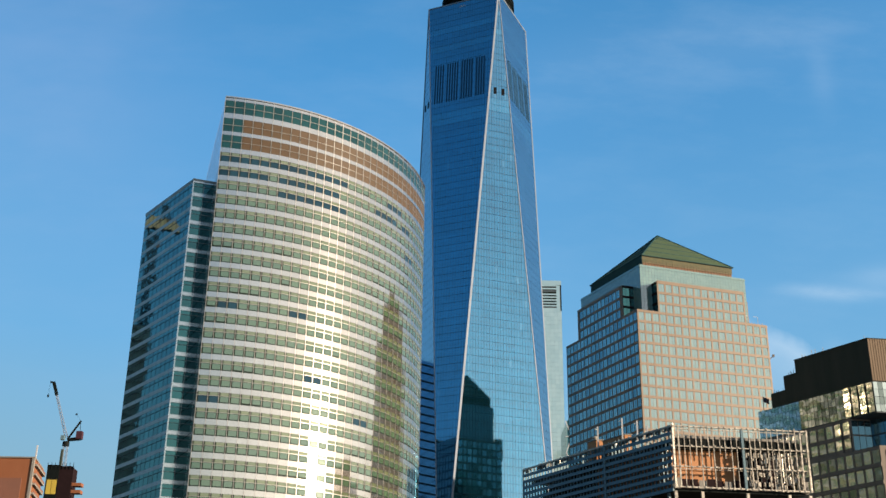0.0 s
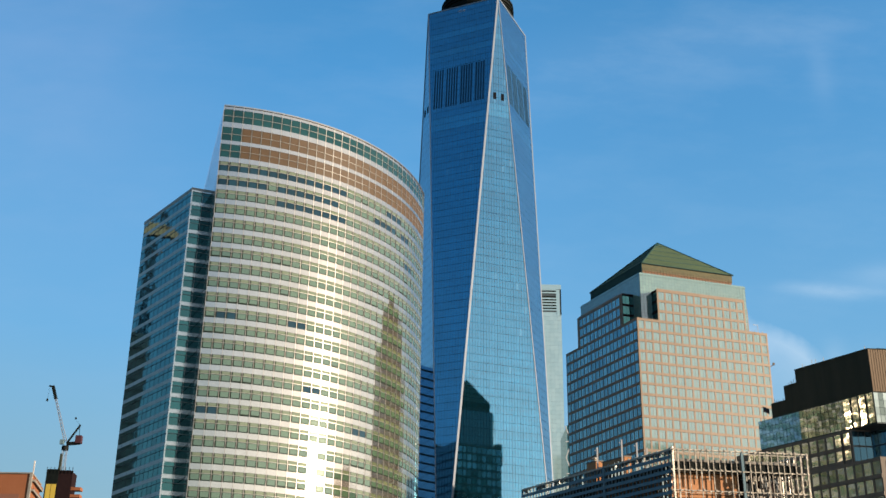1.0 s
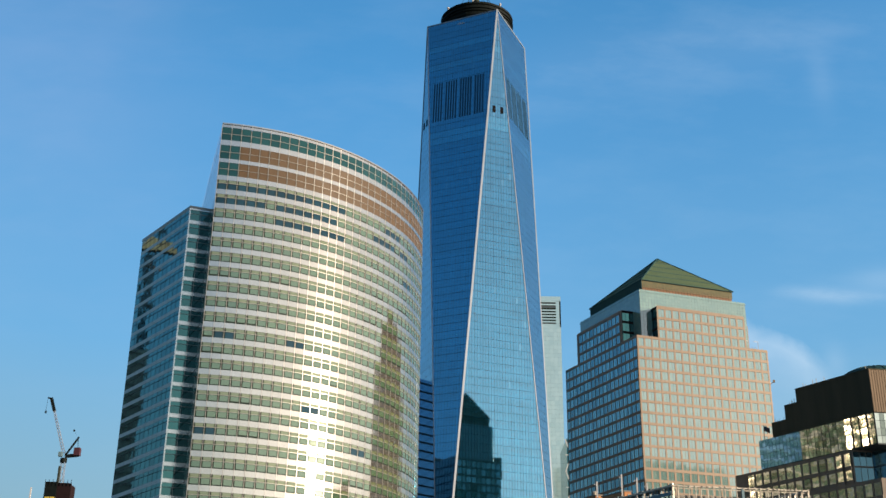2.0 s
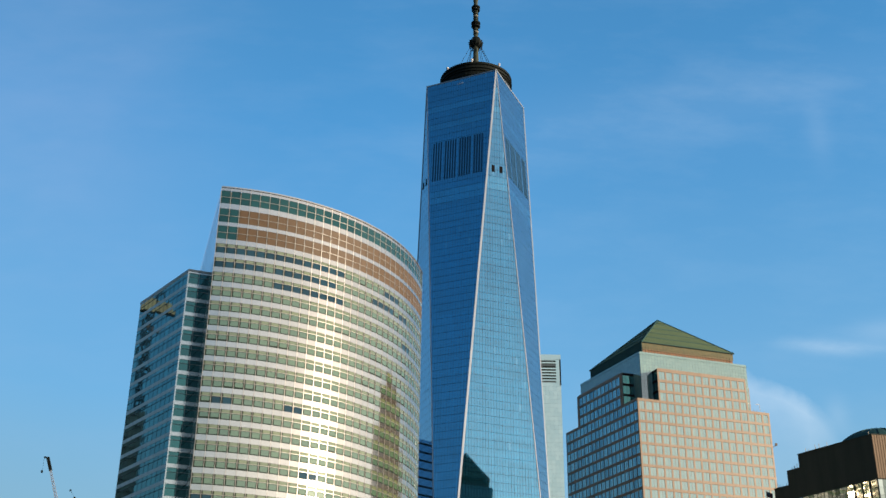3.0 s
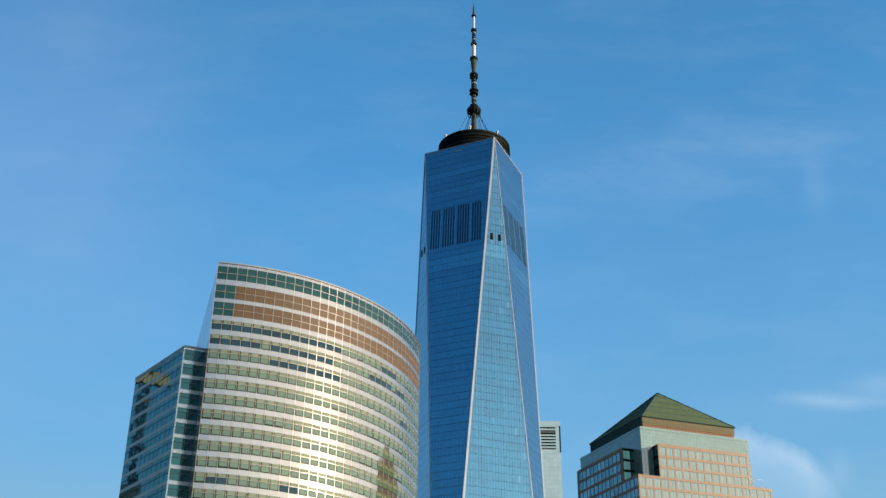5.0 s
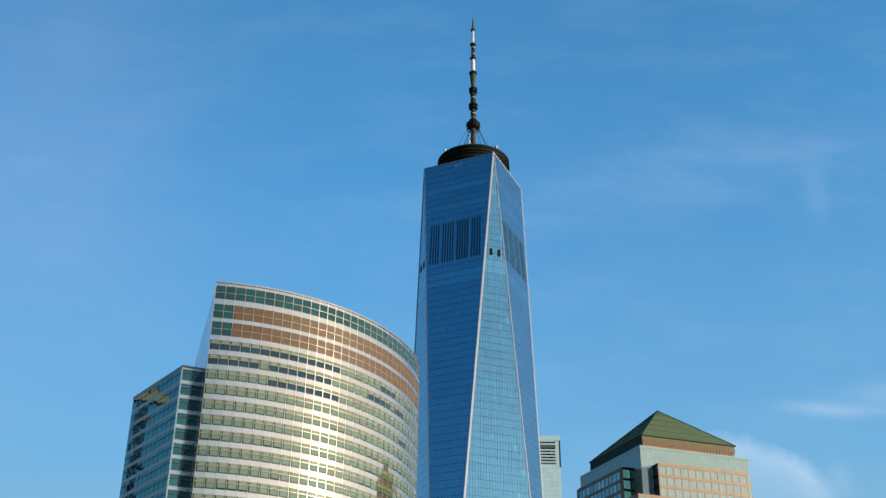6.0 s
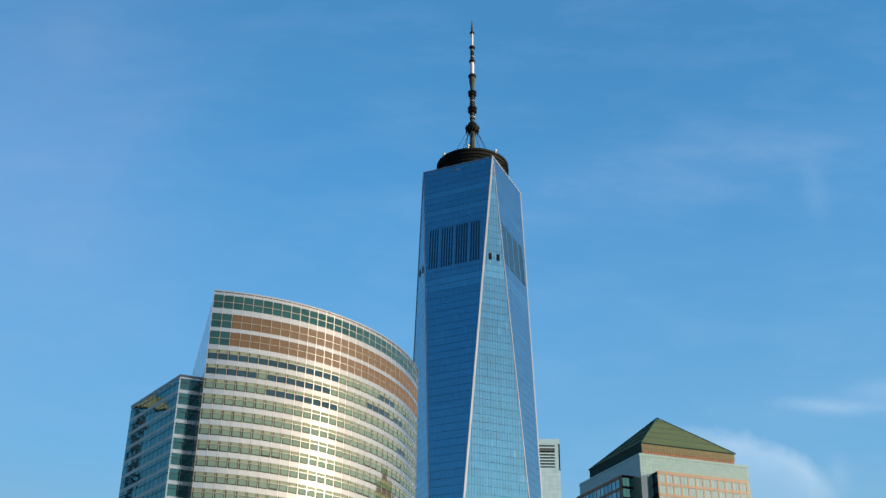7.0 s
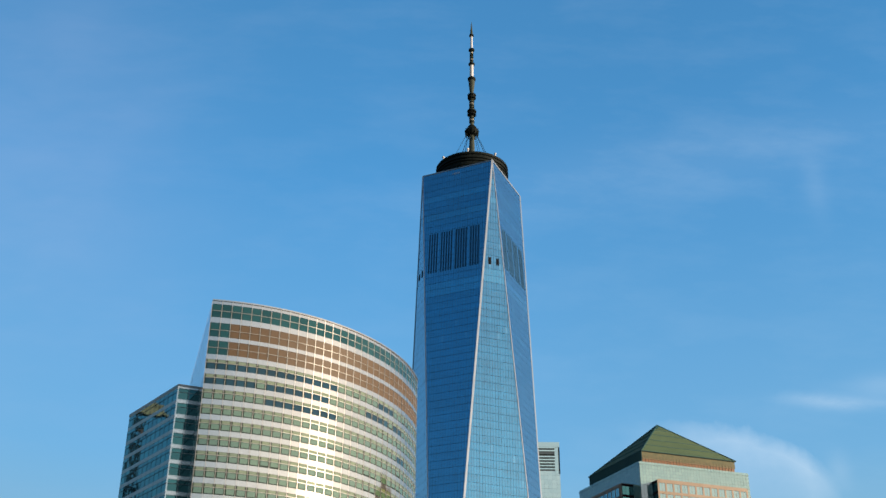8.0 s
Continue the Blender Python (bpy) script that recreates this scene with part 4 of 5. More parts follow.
def stone_block():
    t = thing("office_block", (135, -195, 0), "dark brown stone office block with a bright glass band", "office building")
    n = Vector((121.2, -229.2))
    l = Vector((-0.570, 0.8215))
    r = Vector((0.9927, 0.1203))
    part("upper_wall", Shape().prism(slab(n, r, l, 0, 44, 0, 30.0), 125.0, 139.6), M_BROWN_SHADE, t, "brown plant storey wall in its shaded tone")
    part("upper_wall", Shape().prism(slab(n, r, l, 0.0, 44, 30.0, 35.4), 125.0, 135.2), M_BROWN_SHADE, t)
    part("upper_wall", Shape().prism(slab(n, r, l, 0.0, 44, 35.4, 41.6), 125.0, 130.2), M_BROWN_SHADE, t)
    part("wall", Shape().prism(slab(n, r, l, 0.2, 60, 0.2, 48), 114.6, 124.98), M_LINE, t)
    part("wall", Shape().prism(slab(n, r, l, 0, 62, 10.4, 60), 103.6, 114.6), M_STONE, t)
    part("wall", Shape().prism(slab(n, r, l, 7, 62, 3, 60), 103.6, 114.59), M_LINE, t)
    part("wall", Shape().prism(slab(n, r, l, -1.0, 62, -0.5, 66), 0, 103.6), M_STONE, t)
    fr = wall_frame(n, n + r * 44)
    # ribs on the sunlit front carry the lit tone of the wall's stone
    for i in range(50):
        part("rib", Shape().box(-0.34, -0.16, 125.2, 0.34, 0, 139.5), M_RIB_LIT, t, at=fr @ Matrix.Translation((0.42 + 0.86 * i, 0, 0)))
    part("coping", Shape().prism(slab(n, r, l, -0.15, 44, -0.15, 30.1), 139.6, 139.9), M_BROWN_SHADE, t)
    posts = random.Random(5)
    for i in range(16):
        b = posts.uniform(1, 29) if i < 6 else posts.uniform(30.5, 35) if i < 11 else posts.uniform(36, 41)
        z = 139.9 if i < 6 else 135.2 if i < 11 else 130.2
        p = n + l * b + r * 0.8
        part("roof_post", Shape().box(-0.07, -0.07, 0, 0.07, 0.07, posts.uniform(0.7, 1.8)), M_GALV, t, at=Matrix.Translation((p.x, p.y, z)))
    items = []
    # wavy glass band, its panels set at slightly different turns to throw sun glare
    sway = random.Random(8)
    for a, b, ln, first in ((n + l * 48, n, 48.0, True), (n, n + r * 44, 44.0, False)):
        fr = wall_frame(a, b)
        k = int(ln / 3.0)
        half = ln / k / 2
        pane = Shape().face([(0.06, -0.06, 0), (half - 0.06, -0.06, 0), (half - 0.06, -0.06, 2.4), (0.06, -0.06, 2.4)])
        # reflections are in the tint: sky-blue panes first, then sunlit gold
        blue, gold = pane.mesh("pane", M_BLUEBAND), pane.mesh("pane", M_GOLDGLASS)
        for i in range(k):
            turn = 0.0
            if first and i >= 6:
                turn = -9.3 - 0.1 * (i - 13) + sway.uniform(-0.7, 0.7) if i > 11 else -2.5
            hinge = fr @ Matrix.Translation((ln * i / k, 0, 0)) @ Matrix.Rotation(radians(turn), 4, "Z")
            for j in range(8):
                part("pane", blue if first and i < 6 else gold, None, t, at=hinge @ Matrix.Translation((half * (j % 2), 0, 114.9 + 2.5 * (j // 2))))
    mats = [M_GOLDGLASS, M_BLUEGLASS, M_STONE]
    w, h = 3.4, 4.1
    unit = Shape().face([(0.35, -0.05, 0), (w - 0.35, -0.05, 0), (w - 0.35, -0.05, h), (0.35, -0.05, h)], 0)
    unit.box(0, -0.22, -1.3, w, 0, 0, 2).box(-0.2, -0.25, 0, 0.35, 0, h, 2)
    for a, b, zs in ((n + l * 58, n + l * 10.4, (109.4, 104.8)), (n - r * 1.0 - l * 0.5 + l * 62, n - r * 1.0 - l * 0.5, tuple(98.2 - 5.6 * k for k in range(16))),
                     (n - r * 1.0 - l * 0.5, n - r * 1.0 - l * 0.5 + r * 60, tuple(98.2 - 5.6 * k for k in range(16)))):
        fr = wall_frame(a, b)
        ln = (b - a).length
        for z in zs:
            for i in range(int(ln / w)):
                turn = -9.1 + sway.uniform(-1.2, 1.2) if i < 2 and len(zs) == 2 else -1.5
                items.append((unit, fr @ Matrix.Translation((ln - w * (i + 1), 0, z)) @ Matrix.Rotation(radians(turn), 4, "Z")))
    items.sort(key=lambda it: -it[1].translation.z)
    hang_windows(t, items, mats, "square windows of the lower storeys", 280)
    # flag on the roof of the glass band
    p = n + l * 46.0 + r * 0.6
    pole = part("flagpole", Shape().lathe([(0.14, 125.0), (0.10, 130.2), (0.02, 130.4)], p.x, p.y, 8), M_GALV, t)
    flag = Shape()
    for k in range(6):
        x0, x1 = p.x + 0.1 + 0.34 * k, p.x + 0.1 + 0.34 * (k + 1)
        y0, y1 = p.y + 0.12 * math.sin(1.6 * k), p.y + 0.12 * math.sin(1.6 * (k + 1))
        d0, d1 = 0.13 * k, 0.13 * (k + 1)
        for z0, z1, mi in ((128.2, 129.1, 0), (129.1, 130.1, 1 if k < 3 else 0)):
            flag.face([(x0, y0, z0 - d0), (x1, y1, z0 - d1), (x1, y1, z1 - d1), (x0, y0, z1 - d0)], mi)
    part("flag", flag, [M_CRANER, M_NAVY], pole, "dark red and navy flag hanging from its pole")
    # glazed corner recess
    for a, b in ((n + r * 0.3 + l * 10.35, n + r * 6.9 + l * 10.35), (n + r * 6.95 + l * 10.3, n + r * 6.95 + l * 2.95), (n + r * 6.95 + l * 2.95, n + r * 40 + l * 2.95)):
        fr = wall_frame(a, b)
        ln = (b - a).length
        k = max(3, int(ln / 2.6))
        for i in range(k):
            for j in range(2):
                z = 104.2 + j * 5.2
                part("recess_pane", Shape().face([(0.1, -0.05, z), (ln / k - 0.1, -0.05, z), (ln / k - 0.1, -0.05, z + 4.6), (0.1, -0.05, z + 4.6)]), M_RECESS, t, at=fr @ Matrix.Translation((ln * i / k, 0, 0)))
    return t


def domed_tower():
    t = thing("domed_tower", (162.5, -125, 0), "round tower with a dark copper dome behind the stone block", "building")
    c = Vector((162.5, -125.0))
    prof = [(18.5, 0.0), (18.5, 173.4 - 13.5)] + [(18.5 * math.cos(a), 173.4 - 13.5 + 13.5 * math.sin(a)) for a in (0.15 * i for i in range(1, 10))] + [(1.2, 173.4)]
    dome = part("dome", Shape().lathe(prof, c.x, c.y, 48), M_DOME, t, "dark copper dome")
    for k in range(24):
        a0 = 2 * math.pi * k / 24
        s = Shape()
        pts = [Vector((c.x + q * math.cos(a0), c.y + q * math.sin(a0), z)) for q, z in prof[1:-1]]
        for p, q in zip(pts, pts[1:]):
            s.bar(p, q, 0.3, 0.3)
        part("rib", s, M_DOME, dome)
    return t


# ---- building with the stripped plant screen ----
def plant_screen():
    t = thing("building_under_construction", (20, -390, 0), "low building with an open galvanised steel plant screen", "building")
    n = Vector((18.6, -407.0))
    r = Vector((0.9929, 0.1193))
    l = Vector((-0.537, 0.8435))
    w1, w2, z0, z1 = 23.4, 41.6, 52.0, 62.4
    part("wall", Shape().prism(slab(n, r, l, 0.5, w1, 0.5, w2), 0, 47.5), M_CONCRETE, t)
    part("deck", Shape().prism(slab(n, r, l, -0.3, w1 + 0.3, -0.3, w2 + 0.3), 47.5, 48.1), M_CONCRETE, t)
    # slabs and inner rooms are coloured near black for the shade inside
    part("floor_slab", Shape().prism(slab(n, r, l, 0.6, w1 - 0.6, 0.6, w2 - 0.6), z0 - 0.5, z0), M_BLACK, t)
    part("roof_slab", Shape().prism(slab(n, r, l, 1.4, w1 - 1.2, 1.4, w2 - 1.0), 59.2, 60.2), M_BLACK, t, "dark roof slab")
    part("beam", Shape().prism(slab(n, r, l, 1.0, w1 - 0.8, 0.9, 1.4), 60.5, 60.95), M_CONCRETE, t, "pale concrete edge beam")
    part("inner_wall", Shape().prism(slab(n, r, l, 1.4, 13.0, 2.4, 22), z0, 58.8), M_ORANGE, t, "orange sheathed inner wall")
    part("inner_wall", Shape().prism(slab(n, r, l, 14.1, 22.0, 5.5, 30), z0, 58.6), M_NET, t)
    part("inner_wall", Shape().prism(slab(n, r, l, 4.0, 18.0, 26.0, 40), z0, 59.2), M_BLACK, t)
    fr = wall_frame(n, n + r * w1)
    fl = wall_frame(n + l * w2, n)
    fx = wall_frame(n + r * w1, n + r * w1 + l * w2)
    rng = random.Random(11)
    # front: posts, rails, broken uprights
    for i in range(24):
        x = w1 * i / 23
        thick = 0.42 if i == 12 else 0.26 if i in (0, 1, 22, 23) else rng.choice((0.10, 0.13, 0.17))
        lo = z0 if i not in (6, 8) else 57.2 + rng.random()
        if i in (4, 9, 15):
            lo = rng.uniform(56.4, 58.0)
        lean = Matrix.Translation((0, 0, z1)) @ Matrix.Rotation(rng.uniform(-0.012, 0.012), 4, "Y") @ Matrix.Translation((0, 0, -z1))
        part("post", Shape().box(-thick / 2, -thick / 2, lo, thick / 2, thick / 2, z1 + rng.uniform(-0.2, 0.3)), M_BLUEGREY if i == 12 else M_GALV, t, at=fr @ Matrix.Translation((x + rng.uniform(-0.15, 0.15), 0, 0)) @ lean)
    for z, d in ((z1 - 0.15, 0.20), (58.9, 0.15), (55.5, 0.15), (z0 + 0.1, 0.22)):
        part("rail", Shape().box(-0.2, -0.16, z - d / 2, w1 + 0.2, 0.1, z + d / 2), M_GALV, t, at=fr)
        part("rail", Shape().box(-0.2, 1.6, z - d / 3, w1 + 0.2, 1.75, z + d / 3), M_GALV, t, at=fr)
    for i in range(120):
        x, z = rng.uniform(12.5, w1 - 0.3), rng.uniform(z0 + 0.4, 58.2)
        part("bracket", Shape().box(-0.12, rng.uniform(0.2, 0.5), -rng.uniform(0.2, 0.6), 0.12, rng.uniform(0.6, 1.5), 0.3), M_GALV, t, at=fr @ Matrix.Translation((x, 0, z)))
    for i in range(16):
        part("guard", Shape().box(0.05, 0.9, 0, w1 / 16 - 0.1, 1.0, 1.7 + rng.uniform(-0.3, 0.3)), M_NET if i % 3 else M_CONCRETE, t, "dark mesh guard", at=fr @ Matrix.Translation((w1 * i / 16, 0, z0)))
    for i in range(14):
        x, h = rng.uniform(0.6, 13), rng.uniform(2.5, 6.0)
        part("stud", Shape().box(-0.06, 2.2, 59.2 - h, 0.06, 2.35, 59.2), M_BLACK if i % 2 else M_GALV, t, at=fr @ Matrix.Translation((x, 0, 0)))
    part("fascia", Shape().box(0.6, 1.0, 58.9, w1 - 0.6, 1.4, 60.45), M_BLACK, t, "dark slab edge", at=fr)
    for i in range(12):
        x = 12.8 + i * 0.9
        part("post", Shape().box(-0.09, 1.5, z0, 0.09, 1.7, 59.2), M_GALV, t, at=fr @ Matrix.Translation((x, 0, 0)))
    for i in range(24):
        for z in (z1 - 0.15, 58.9, 55.5, z0 + 0.1):
            part("clamp", Shape().box(-0.13, -0.26, -0.15, 0.13, -0.1, 0.15), M_GALV, t, at=fr @ Matrix.Translation((w1 * i / 23 + rng.uniform(-0.2, 0.2), 0, z + rng.uniform(-0.12, 0.12))))
    for x in (0.2, 4.7, 12.4, 19.6, 23.2):
        part("leg", Shape().box(-0.24, 0.2, 48.1, 0.24, 0.7, z0 - 0.5), M_GALV, t, at=fr @ Matrix.Translation((x, 0, 0)))
    # flank: louvre courses between posts
    for k in range(9):
        z = 61.3 - k * 1.16
        part("louvre", Shape().hexa([(0.2, -0.28, z - 0.62), (w2 - 0.3, -0.28, z - 0.62), (w2 - 0.3, 0.05, z - 0.55), (0.2, 0.05, z - 0.55),
                                     (0.2, -0.1, z), (w2 - 0.3, -0.1, z), (w2 - 0.3, 0.12, z), (0.2, 0.12, z)]), M_BLUEGREY, t, at=fl)
    for i in range(47):
        x = w2 * i / 46
        thick = 0.5 if i == 27 else 0.34 if i in (0, 46) else 0.14
        part("post", Shape().box(-thick / 2, -0.30 if i == 27 else 0.0, z0, thick / 2, 0.3, z1 + rng.uniform(-0.2, 0.3)), M_BLUEGREY if i != 46 else M_GALV, t, at=fl @ Matrix.Translation((x, 0, 0)))
    part("rail", Shape().box(0, -0.1, z1 - 0.3, w2, 0.2, z1), M_GALV, t, at=fl)
    for i in range(70):
        x = rng.uniform(0.5, w2 - 0.5)
        part("flashing", Shape().box(-rng.uniform(0.15, 0.45), 0.1, -rng.uniform(0.3, 0.9), rng.uniform(0.15, 0.45), 0.4, rng.uniform(0.0, 0.35)), M_CONCRETE if i % 3 else M_GALV, t, at=fl @ Matrix.Translation((x, 0.2, z1 - 0.1)))
    for i in range(34):
        x = rng.uniform(0.62, 0.98) * w2
        part("bracket", Shape().box(-0.1, 0.3, -rng.uniform(0.2, 0.5), 0.1, 0.6, 0.3), M_GALV, t, at=fl @ Matrix.Translation((x, 0.1, rng.uniform(z0 + 0.6, 60.5))))
    for i in range(9):
        x = w2 * (i + 0.5) / 9
        part("leg", Shape().box(-0.2, 0.5, 48.1, 0.2, 0.9, z0 - 0.5), M_BLUEGREY, t, at=fl @ Matrix.Translation((x, 0, 0)))
    for i in range(30):
        x = w2 * i / 29
        part("post", Shape().box(-0.1, -0.1, z0, 0.1, 0.1, z1), M_GALV, t, at=fx @ Matrix.Translation((x, 0, 0)))
    for z in (z1 - 0.15, 58.9, 55.5, z0 + 0.1):
        part("rail", Shape().box(0, -0.1, z - 0.1, w2, 0.1, z + 0.1), M_GALV, t, at=fx)
    # roof-top boxes and poles
    for a, b, wd, dp, top in ((2.0, 22.4, 1.2, 2.6, 64.4), (2.0, 14.6, 1.2, 6.0, 63.8)):
        box = part("roof_box", Shape().prism(slab(n, r, l, a, a + wd, b, b + dp), 60.2, top), M_ORANGE, t, "orange rooftop housing")
        part("cap", Shape().prism(slab(n, r, l, a - 0.12, a + wd + 0.12, b - 0.12, b + dp + 0.12), top, top + 0.18), M_CONCRETE, box)
    vent = n + r * 2.6 + l * 23.6
    part("roof_vent", Shape().lathe([(0.4, 64.5), (0.4, 64.9), (0.6, 65.0), (0.45, 65.3), (0.1, 65.4)], vent.x, vent.y, 12), M_GALV, t)
    for a, b, top in ((1.6, 21.3, 66.7), (1.6, 14.6, 66.8), (1.6, 10.7, 65.5), (1.9, 8.6, 64.2)):
        p = n + r * a + l * b
        part("pole", Shape().box(-0.13, -0.13, 60.2, 0.13, 0.13, top).box(-0.5, -0.06, top - 0.6, 0.1, 0.06, top - 0.45), M_MASTW, t, "pale roof pole", at=Matrix.Translation((p.x, p.y, 0)))
    return t


# ---- far towers, brick block, crane ----
def far_tower():
    t = thing("office_tower", (42, 185, 0), "distant pale green glass tower with a louvred top", "office building")
    part("wall", Shape().box(20, 160.3, 0, 62.9, 205, 312.0), M_LINE, t)
    s = Shape()
    for k in range(95):
        z = 290.0 - k * 3.0
        for i in range(16):
            x = 20 + i * 2.69
            s.face([(x + 0.02, 160.2, z), (x + 2.67, 160.2, z), (x + 2.67, 160.2, z + 2.93), (x + 0.02, 160.2, z + 2.93)])
    part("glazing", s, M_FARGLASS, t, kind="stuff")
    for k in range(8):
        z = 294.0 + k * 2.1
        if k == 5:
            continue
        part("louvre", Shape().box(20, 159.9, z, 59.8, 160.25, z + 1.0), M_FARGLASS, t)
        part("louvre", Shape().box(20, 160.0, z + 1.0, 59.8, 160.25, z + 2.1), M_BLACK, t)
    part("parapet", Shape().box(20, 159.8, 309.6, 63.2, 161, 313.0), M_FARGLASS, t)
    part("corner", Shape().box(59.8, 160.1, 290, 62.2, 164, 309.6), M_FARGLASS, t)
    part("louvre", Shape().box(62.2, 160.2, 291, 63.2, 164, 309.6), M_BLACK, t, "dark corner slot")
    return t


BRICK_BACK = -301.5


def brick_block():
    t = thing("apartment_block", (-140, -308, 0), "orange brick block with balcony slabs on its side", "building")
    plan = [(-175, -315), (-118.2, -315), (-120.3, BRICK_BACK), (-175, BRICK_BACK)]
    part("wall", Shape().prism(plan, 0, 76.1), M_BRICK, t)
    part("brick_panel", Shape().box(-160, -315.2, 40, -120.6, -314.9, 71.2), M_BRICKD, t, "darker brown brick panel")
    part("coping", Shape().prism([(-175.2, -315.3), (-118.0, -315.3), (-120.1, BRICK_BACK), (-175.2, BRICK_BACK)], 76.1, 76.4), M_CONCRETE, t, "pale stone coping")
    part("corner", Shape().box(-118.7, -315.25, 0, -118.1, -314.6, 76.1), M_CONCRETE, t)
    fr = wall_frame(plan[1], plan[2])
    for k in range(22):
        z = 74.9 - 2.3 * k
        part("balcony", Shape().box(0.8, -0.7, z - 0.45, 14.0, 0, z), M_CONCRETE, t, at=fr)
        part("balcony_rail", Shape().box(0.8, -0.7, z, 14.0, -0.6, z + 0.45), M_BRICKD, t, at=fr)
    part("pole", Shape().box(-118.9, -313, 76.6, -118.6, -312.7, 79.8), M_MASTW, t)
    for i in range(5):
        part("roof_lamp", Shape().lathe([(0.25, 0), (0.3, 0.3), (0.18, 0.55)], n=8), M_MASTW, t, at=Matrix.Translation((-133.5 + i * 1.1, -314, 76.6)))
    return t


def core_and_crane():
    t = thing("building_core", (-283, 228, 0), "dark concrete building core in formwork", "building")
    part("wall", Shape().box(-291, 221, 0, -276, 237, 192.6), M_NET, t)
    part("formwork", Shape().box(-292, 219.6, 168, -283.5, 220.9, 193), M_BLACK, t, "dark green netting")
    part("formwork", Shape().box(-283.5, 219.8, 160, -273.8, 220.9, 192), M_NET, t)
    for i in range(2):
        part("panel", Shape().box(-291 + i * 3.6, 219.2, 172.5, -287.8 + i * 3.6, 219.55, 182.5), M_YELLOW, t, "yellow formwork panel")
    for z in (178.6, 173.6):
        part("platform", Shape().box(-274, 220, z, -267.2, 226, z + 2.2), M_BRICK, t, "orange platform")
    for i in range(8):
        part("post", Shape().box(-292 + i * 2.55, 219.3, 190, -291.7 + i * 2.55, 219.6, 194.5), M_BLACK, t)
    c = thing("tower_crane", (-278.4, 229, 190), "grey blue and dark red luffing tower crane with a raised jib", "crane")
    s = Shape()
    for dx in (-1.3, 1.3):
        for dy in (-1.3, 1.3):
            s.bar((-280.0 + dx, 229 + dy, 190), (-280.3 + dx, 229 + dy, 207), 0.45)
    for k in range(4):
        z = 190 + 4.1 * k
        o = -280.1
        s.bar((o - 1.3, 227.7, z), (o + 1.3, 227.7, z + 4.1), 0.25)
        s.bar((o + 1.3, 227.7, z), (o + 1.3, 230.3, z + 4.1), 0.25)
        s.bar((o - 1.3, 227.7, z), (o + 1.3, 227.7, z), 0.3)
    part("tower", s, M_CRANEW, c, "pale lattice tower")
    part("slew_ring", Shape().lathe([(2.4, 206), (2.4, 209)], -280.3, 229, 14), M_BLACK, c)
    s = Shape()
    a, b = Vector((-280.6, 229, 212)), Vector((-294.6, 229, 251.0))
    d = (b - a).normalized()
    side = Vector((d.z, 0, -d.x))
    for off in (side * 0.9, side * -0.9):
        for dy in (-0.8, 0.8):
            s.bar(a + off + Vector((0, dy, 0)), b + off * 0.5 + Vector((0, dy * 0.5, 0)), 0.36)
    for k in range(16):
        p, q = a.lerp(b, k / 16), a.lerp(b, (k + 1) / 16)
        f0 = 1 - 0.5 * k / 16
        s.bar(p + side * 0.9 * f0, q - side * 0.9 * f0, 0.2)
        s.bar(p - side * 0.9 * f0, q + side * 0.9 * f0, 0.2)
    part("jib", s, M_CRANEW, c, "pale blue white lattice jib")
    part("jib_head", Shape().bar(a.lerp(b, 0.80), b + d * 2.0, 2.0, 2.0).bar(b + d * 1.6, b + Vector((-3.2, 0, 2.0)), 1.3, 1.0), M_BLACK, c, "dark jib head")
    part("counter_jib", Shape().bar((-279.5, 229, 210.5), (-270.2, 229, 211.5), 2.6, 2.0), M_BLACK, c)
    part("counterweight", Shape().box(-273.5, 227, 211.0, -269.3, 231, 216.5), M_CRANER, c, "dark red counterweight")
    part("a_frame", Shape().bar((-279.6, 229, 211), (-271.6, 229, 224.5), 1.3, 1.0).bar((-272.0, 229, 224), (-271.2, 229, 214), 0.3), M_BLACK, c)
    part("cab", Shape().box(-284.0, 226.6, 210.0, -281.4, 229, 213.2), M_BLUEGREY, c)
    part("hoist", Shape().box(-285.0, 221.5, 190.0, -283.6, 223, 204.5), M_MAST, t)
    tip = b + Vector((-3.0, 0, 1.0))
    part("hoist_rope", Shape().bar(tip, tip - Vector((0.4, 0, 8.6)), 0.12), M_BLACK, c)
    part("hook_block", Shape().box(tip.x - 0.9, 228.5, tip.z - 10.4, tip.x + 0.2, 229.5, tip.z - 8.6), M_BLACK, c)
    part("pendant", Shape().bar((-271.8, 229, 224.0), (-275.6, 229, 229.0), 0.12).box(-276.2, 228.6, 228.6, -275.0, 229.4, 229.8), M_BLACK, c)
    c.matrix_basis = Matrix.Translation((-4.2, 0, 2.6)) @ c.matrix_basis
    return t


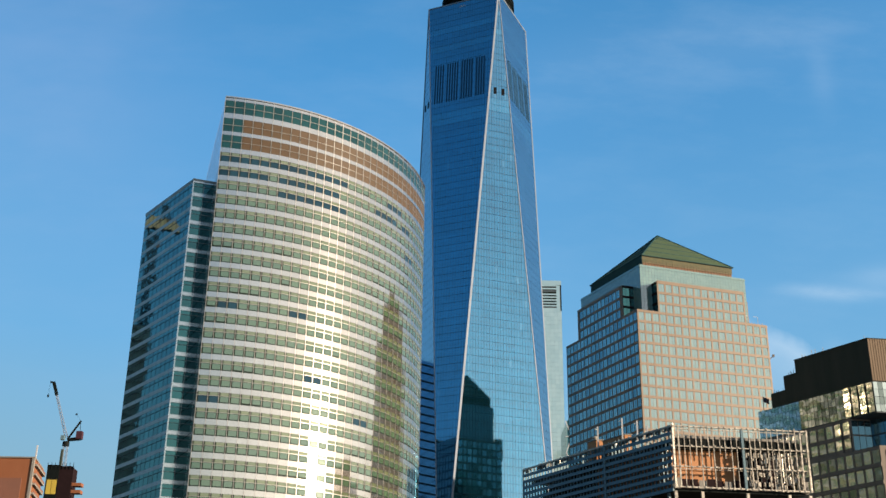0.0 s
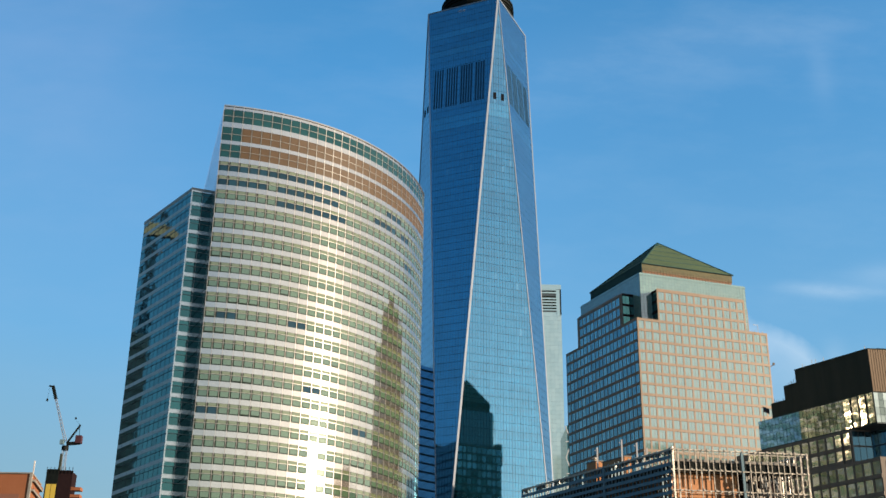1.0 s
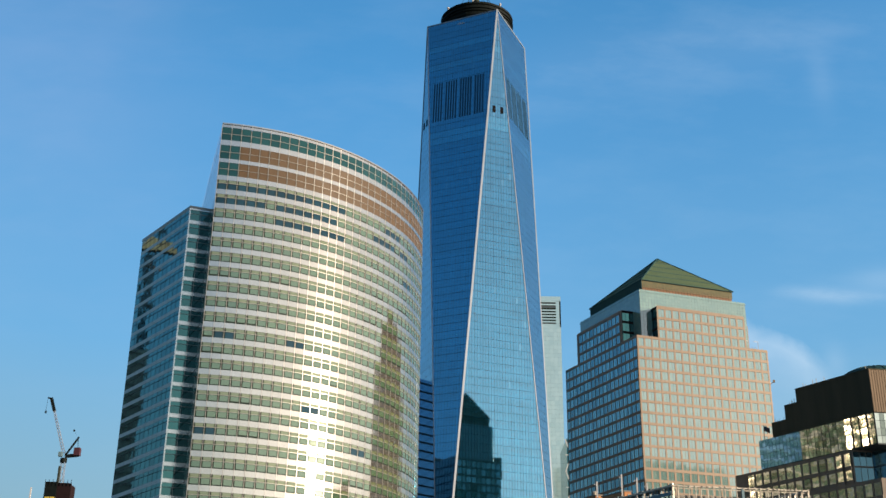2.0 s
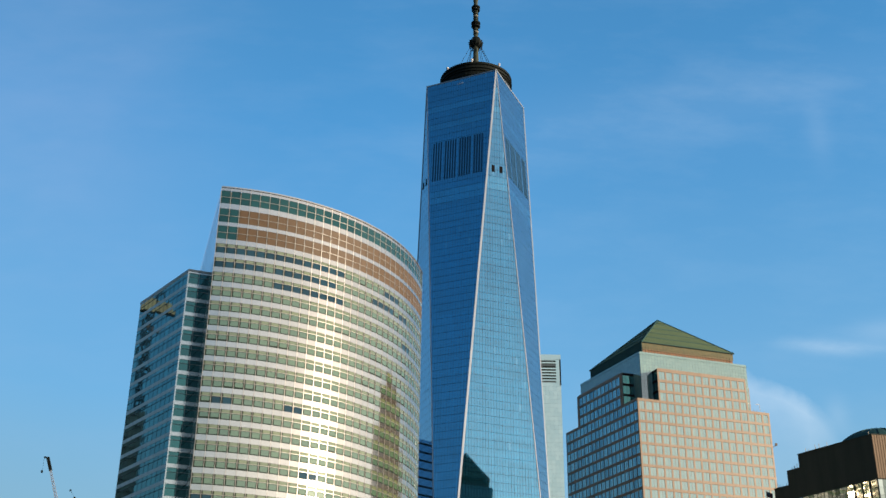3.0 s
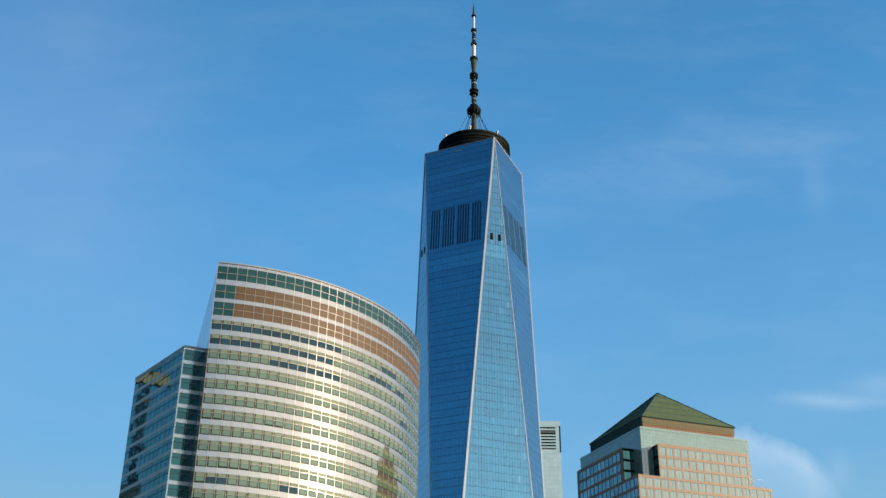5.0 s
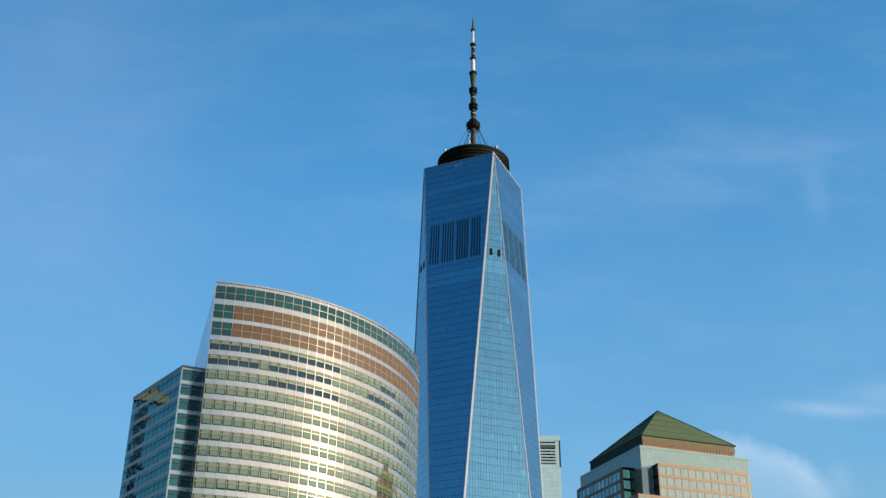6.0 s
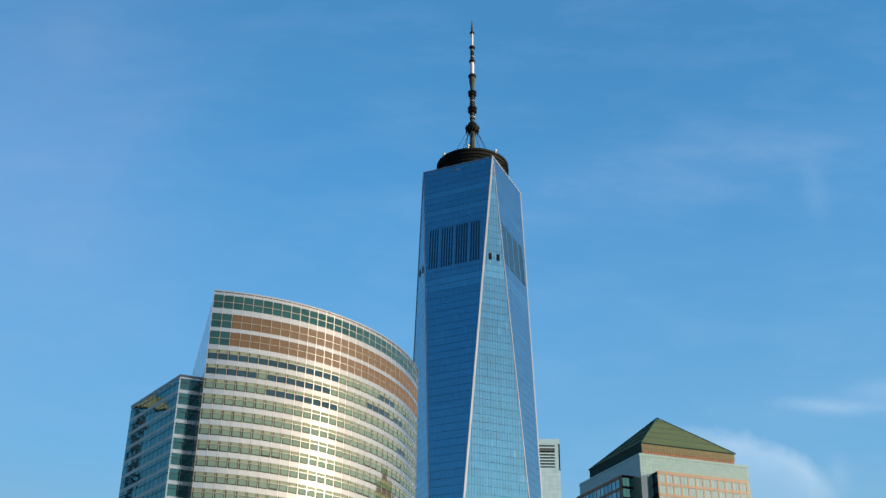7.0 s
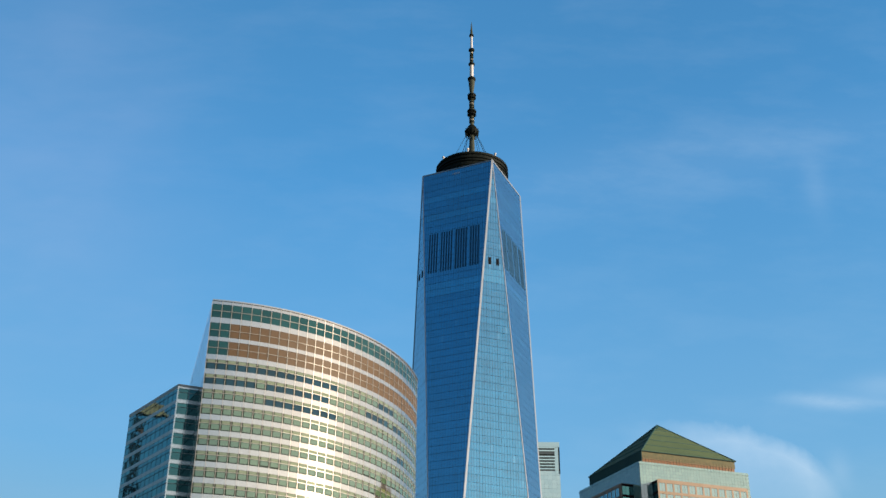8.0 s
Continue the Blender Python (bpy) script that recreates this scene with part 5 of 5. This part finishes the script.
def crane_site():
    """A crane and concrete core beyond the view, mirrored in the wing."""
    core = thing("building_core", (-232, -122, 0), "pale concrete core of a tower going up", "building")
    q = Matrix.Translation((-221.5, -137.5, 0)) @ Matrix.Rotation(radians(60.6), 4, "Z")
    part("wall", Shape().box(-1.5, 0, 0, 11, 14, 190), M_WINGBAND, core, at=q)
    for k in range(38):
        part("floor_slab", Shape().box(-2.0, -0.7, 5 * k + 3, 11.4, 14.6, 5 * k + 3.6), M_WINGBAND, core, at=q)
    c = thing("tower_crane", (-221.5, -137.5, 190), "tan and dark tower crane on the concrete core", "crane")
    s = Shape()
    for dx in (0.0, 3.2):
        for dy in (0.4, 3.6):
            s.add(Shape().box(dx - 0.35, dy - 0.35, 190, dx + 0.35, dy + 0.35, 240), q)
    for k in range(12):
        z = 190 + 4 * k
        for dy in (0.4, 3.6):
            s.bar(q @ Vector((0, dy, z)), q @ Vector((3.2, dy, z + 4)), 0.45)
            s.bar(q @ Vector((3.2, dy, z)), q @ Vector((0, dy, z + 4)), 0.45)
    part("tower", s, M_BLACK, c, "dark lattice mast")
    part("cab", Shape().box(-1.8, -1, 229, 1.2, 1.4, 231.4), M_CRANER, c, "red cab", at=q)
    part("deck", Shape().hexa([q @ Vector(v) for v in ((-11, 0, 239), (6.5, 0, 239.5), (6.5, 3.4, 239.5), (-11, 3.4, 239), (-7, 0, 244.5), (4, 0, 246), (4, 3.4, 246), (-7, 3.4, 244.5))]), M_GRANITE, c, "tan machinery deck")
    part("a_frame", Shape().bar(q @ Vector((-1, -1, 243)), q @ Vector((-3, -1, 251)), 1.2).bar(q @ Vector((-5, -1, 243)), q @ Vector((-3, -1, 251)), 0.6), M_BLACK, c)


def north_block():
    t = thing("office_block", (-85, 70, 0), "blue glass office block with dark floor bands behind the curved tower", "office building")
    poly = [(-112, 48), (-62, 48), (-62, 95), (-112, 95)]
    part("wall", Shape().prism(poly, 0, 224), M_BLUEBAND, t)
    for k in range(44):
        z = 221 - 5 * k
        part("band", Shape().box(-112.3, 47.7, z, -61.7, 95.3, z + 1.0), M_LINE, t)
    return t


def braced_tower():
    t = thing("office_tower", (70, 120, 0), "distant glass tower with white diagonal bracing", "office building")
    part("wall", Shape().box(58.0, 101, 0, 95, 140, 198.5), M_TEAL, t)
    for k in range(8):
        z = 198 - 19.5 * k
        part("brace", Shape().bar((57.0, 100.6, z), (60.4, 100.6, z - 9.75), 0.8, 0.6).bar((60.4, 100.6, z - 9.75), (57.0, 100.6, z - 19.5), 0.8, 0.6), M_MASTW, t, "white steel brace")
        part("brace", Shape().box(57.0, 100.4, z - 9.9, 95, 100.9, z - 9.3), M_MASTW, t, "white steel brace")
    return t


curved_tower()
tower_wing()
braced_tower()
north_block()
crane_site()
glass_tower()
pyramid_tower()
stone_block()
domed_tower()
plant_screen()
far_tower()
brick_block()
core_and_crane()
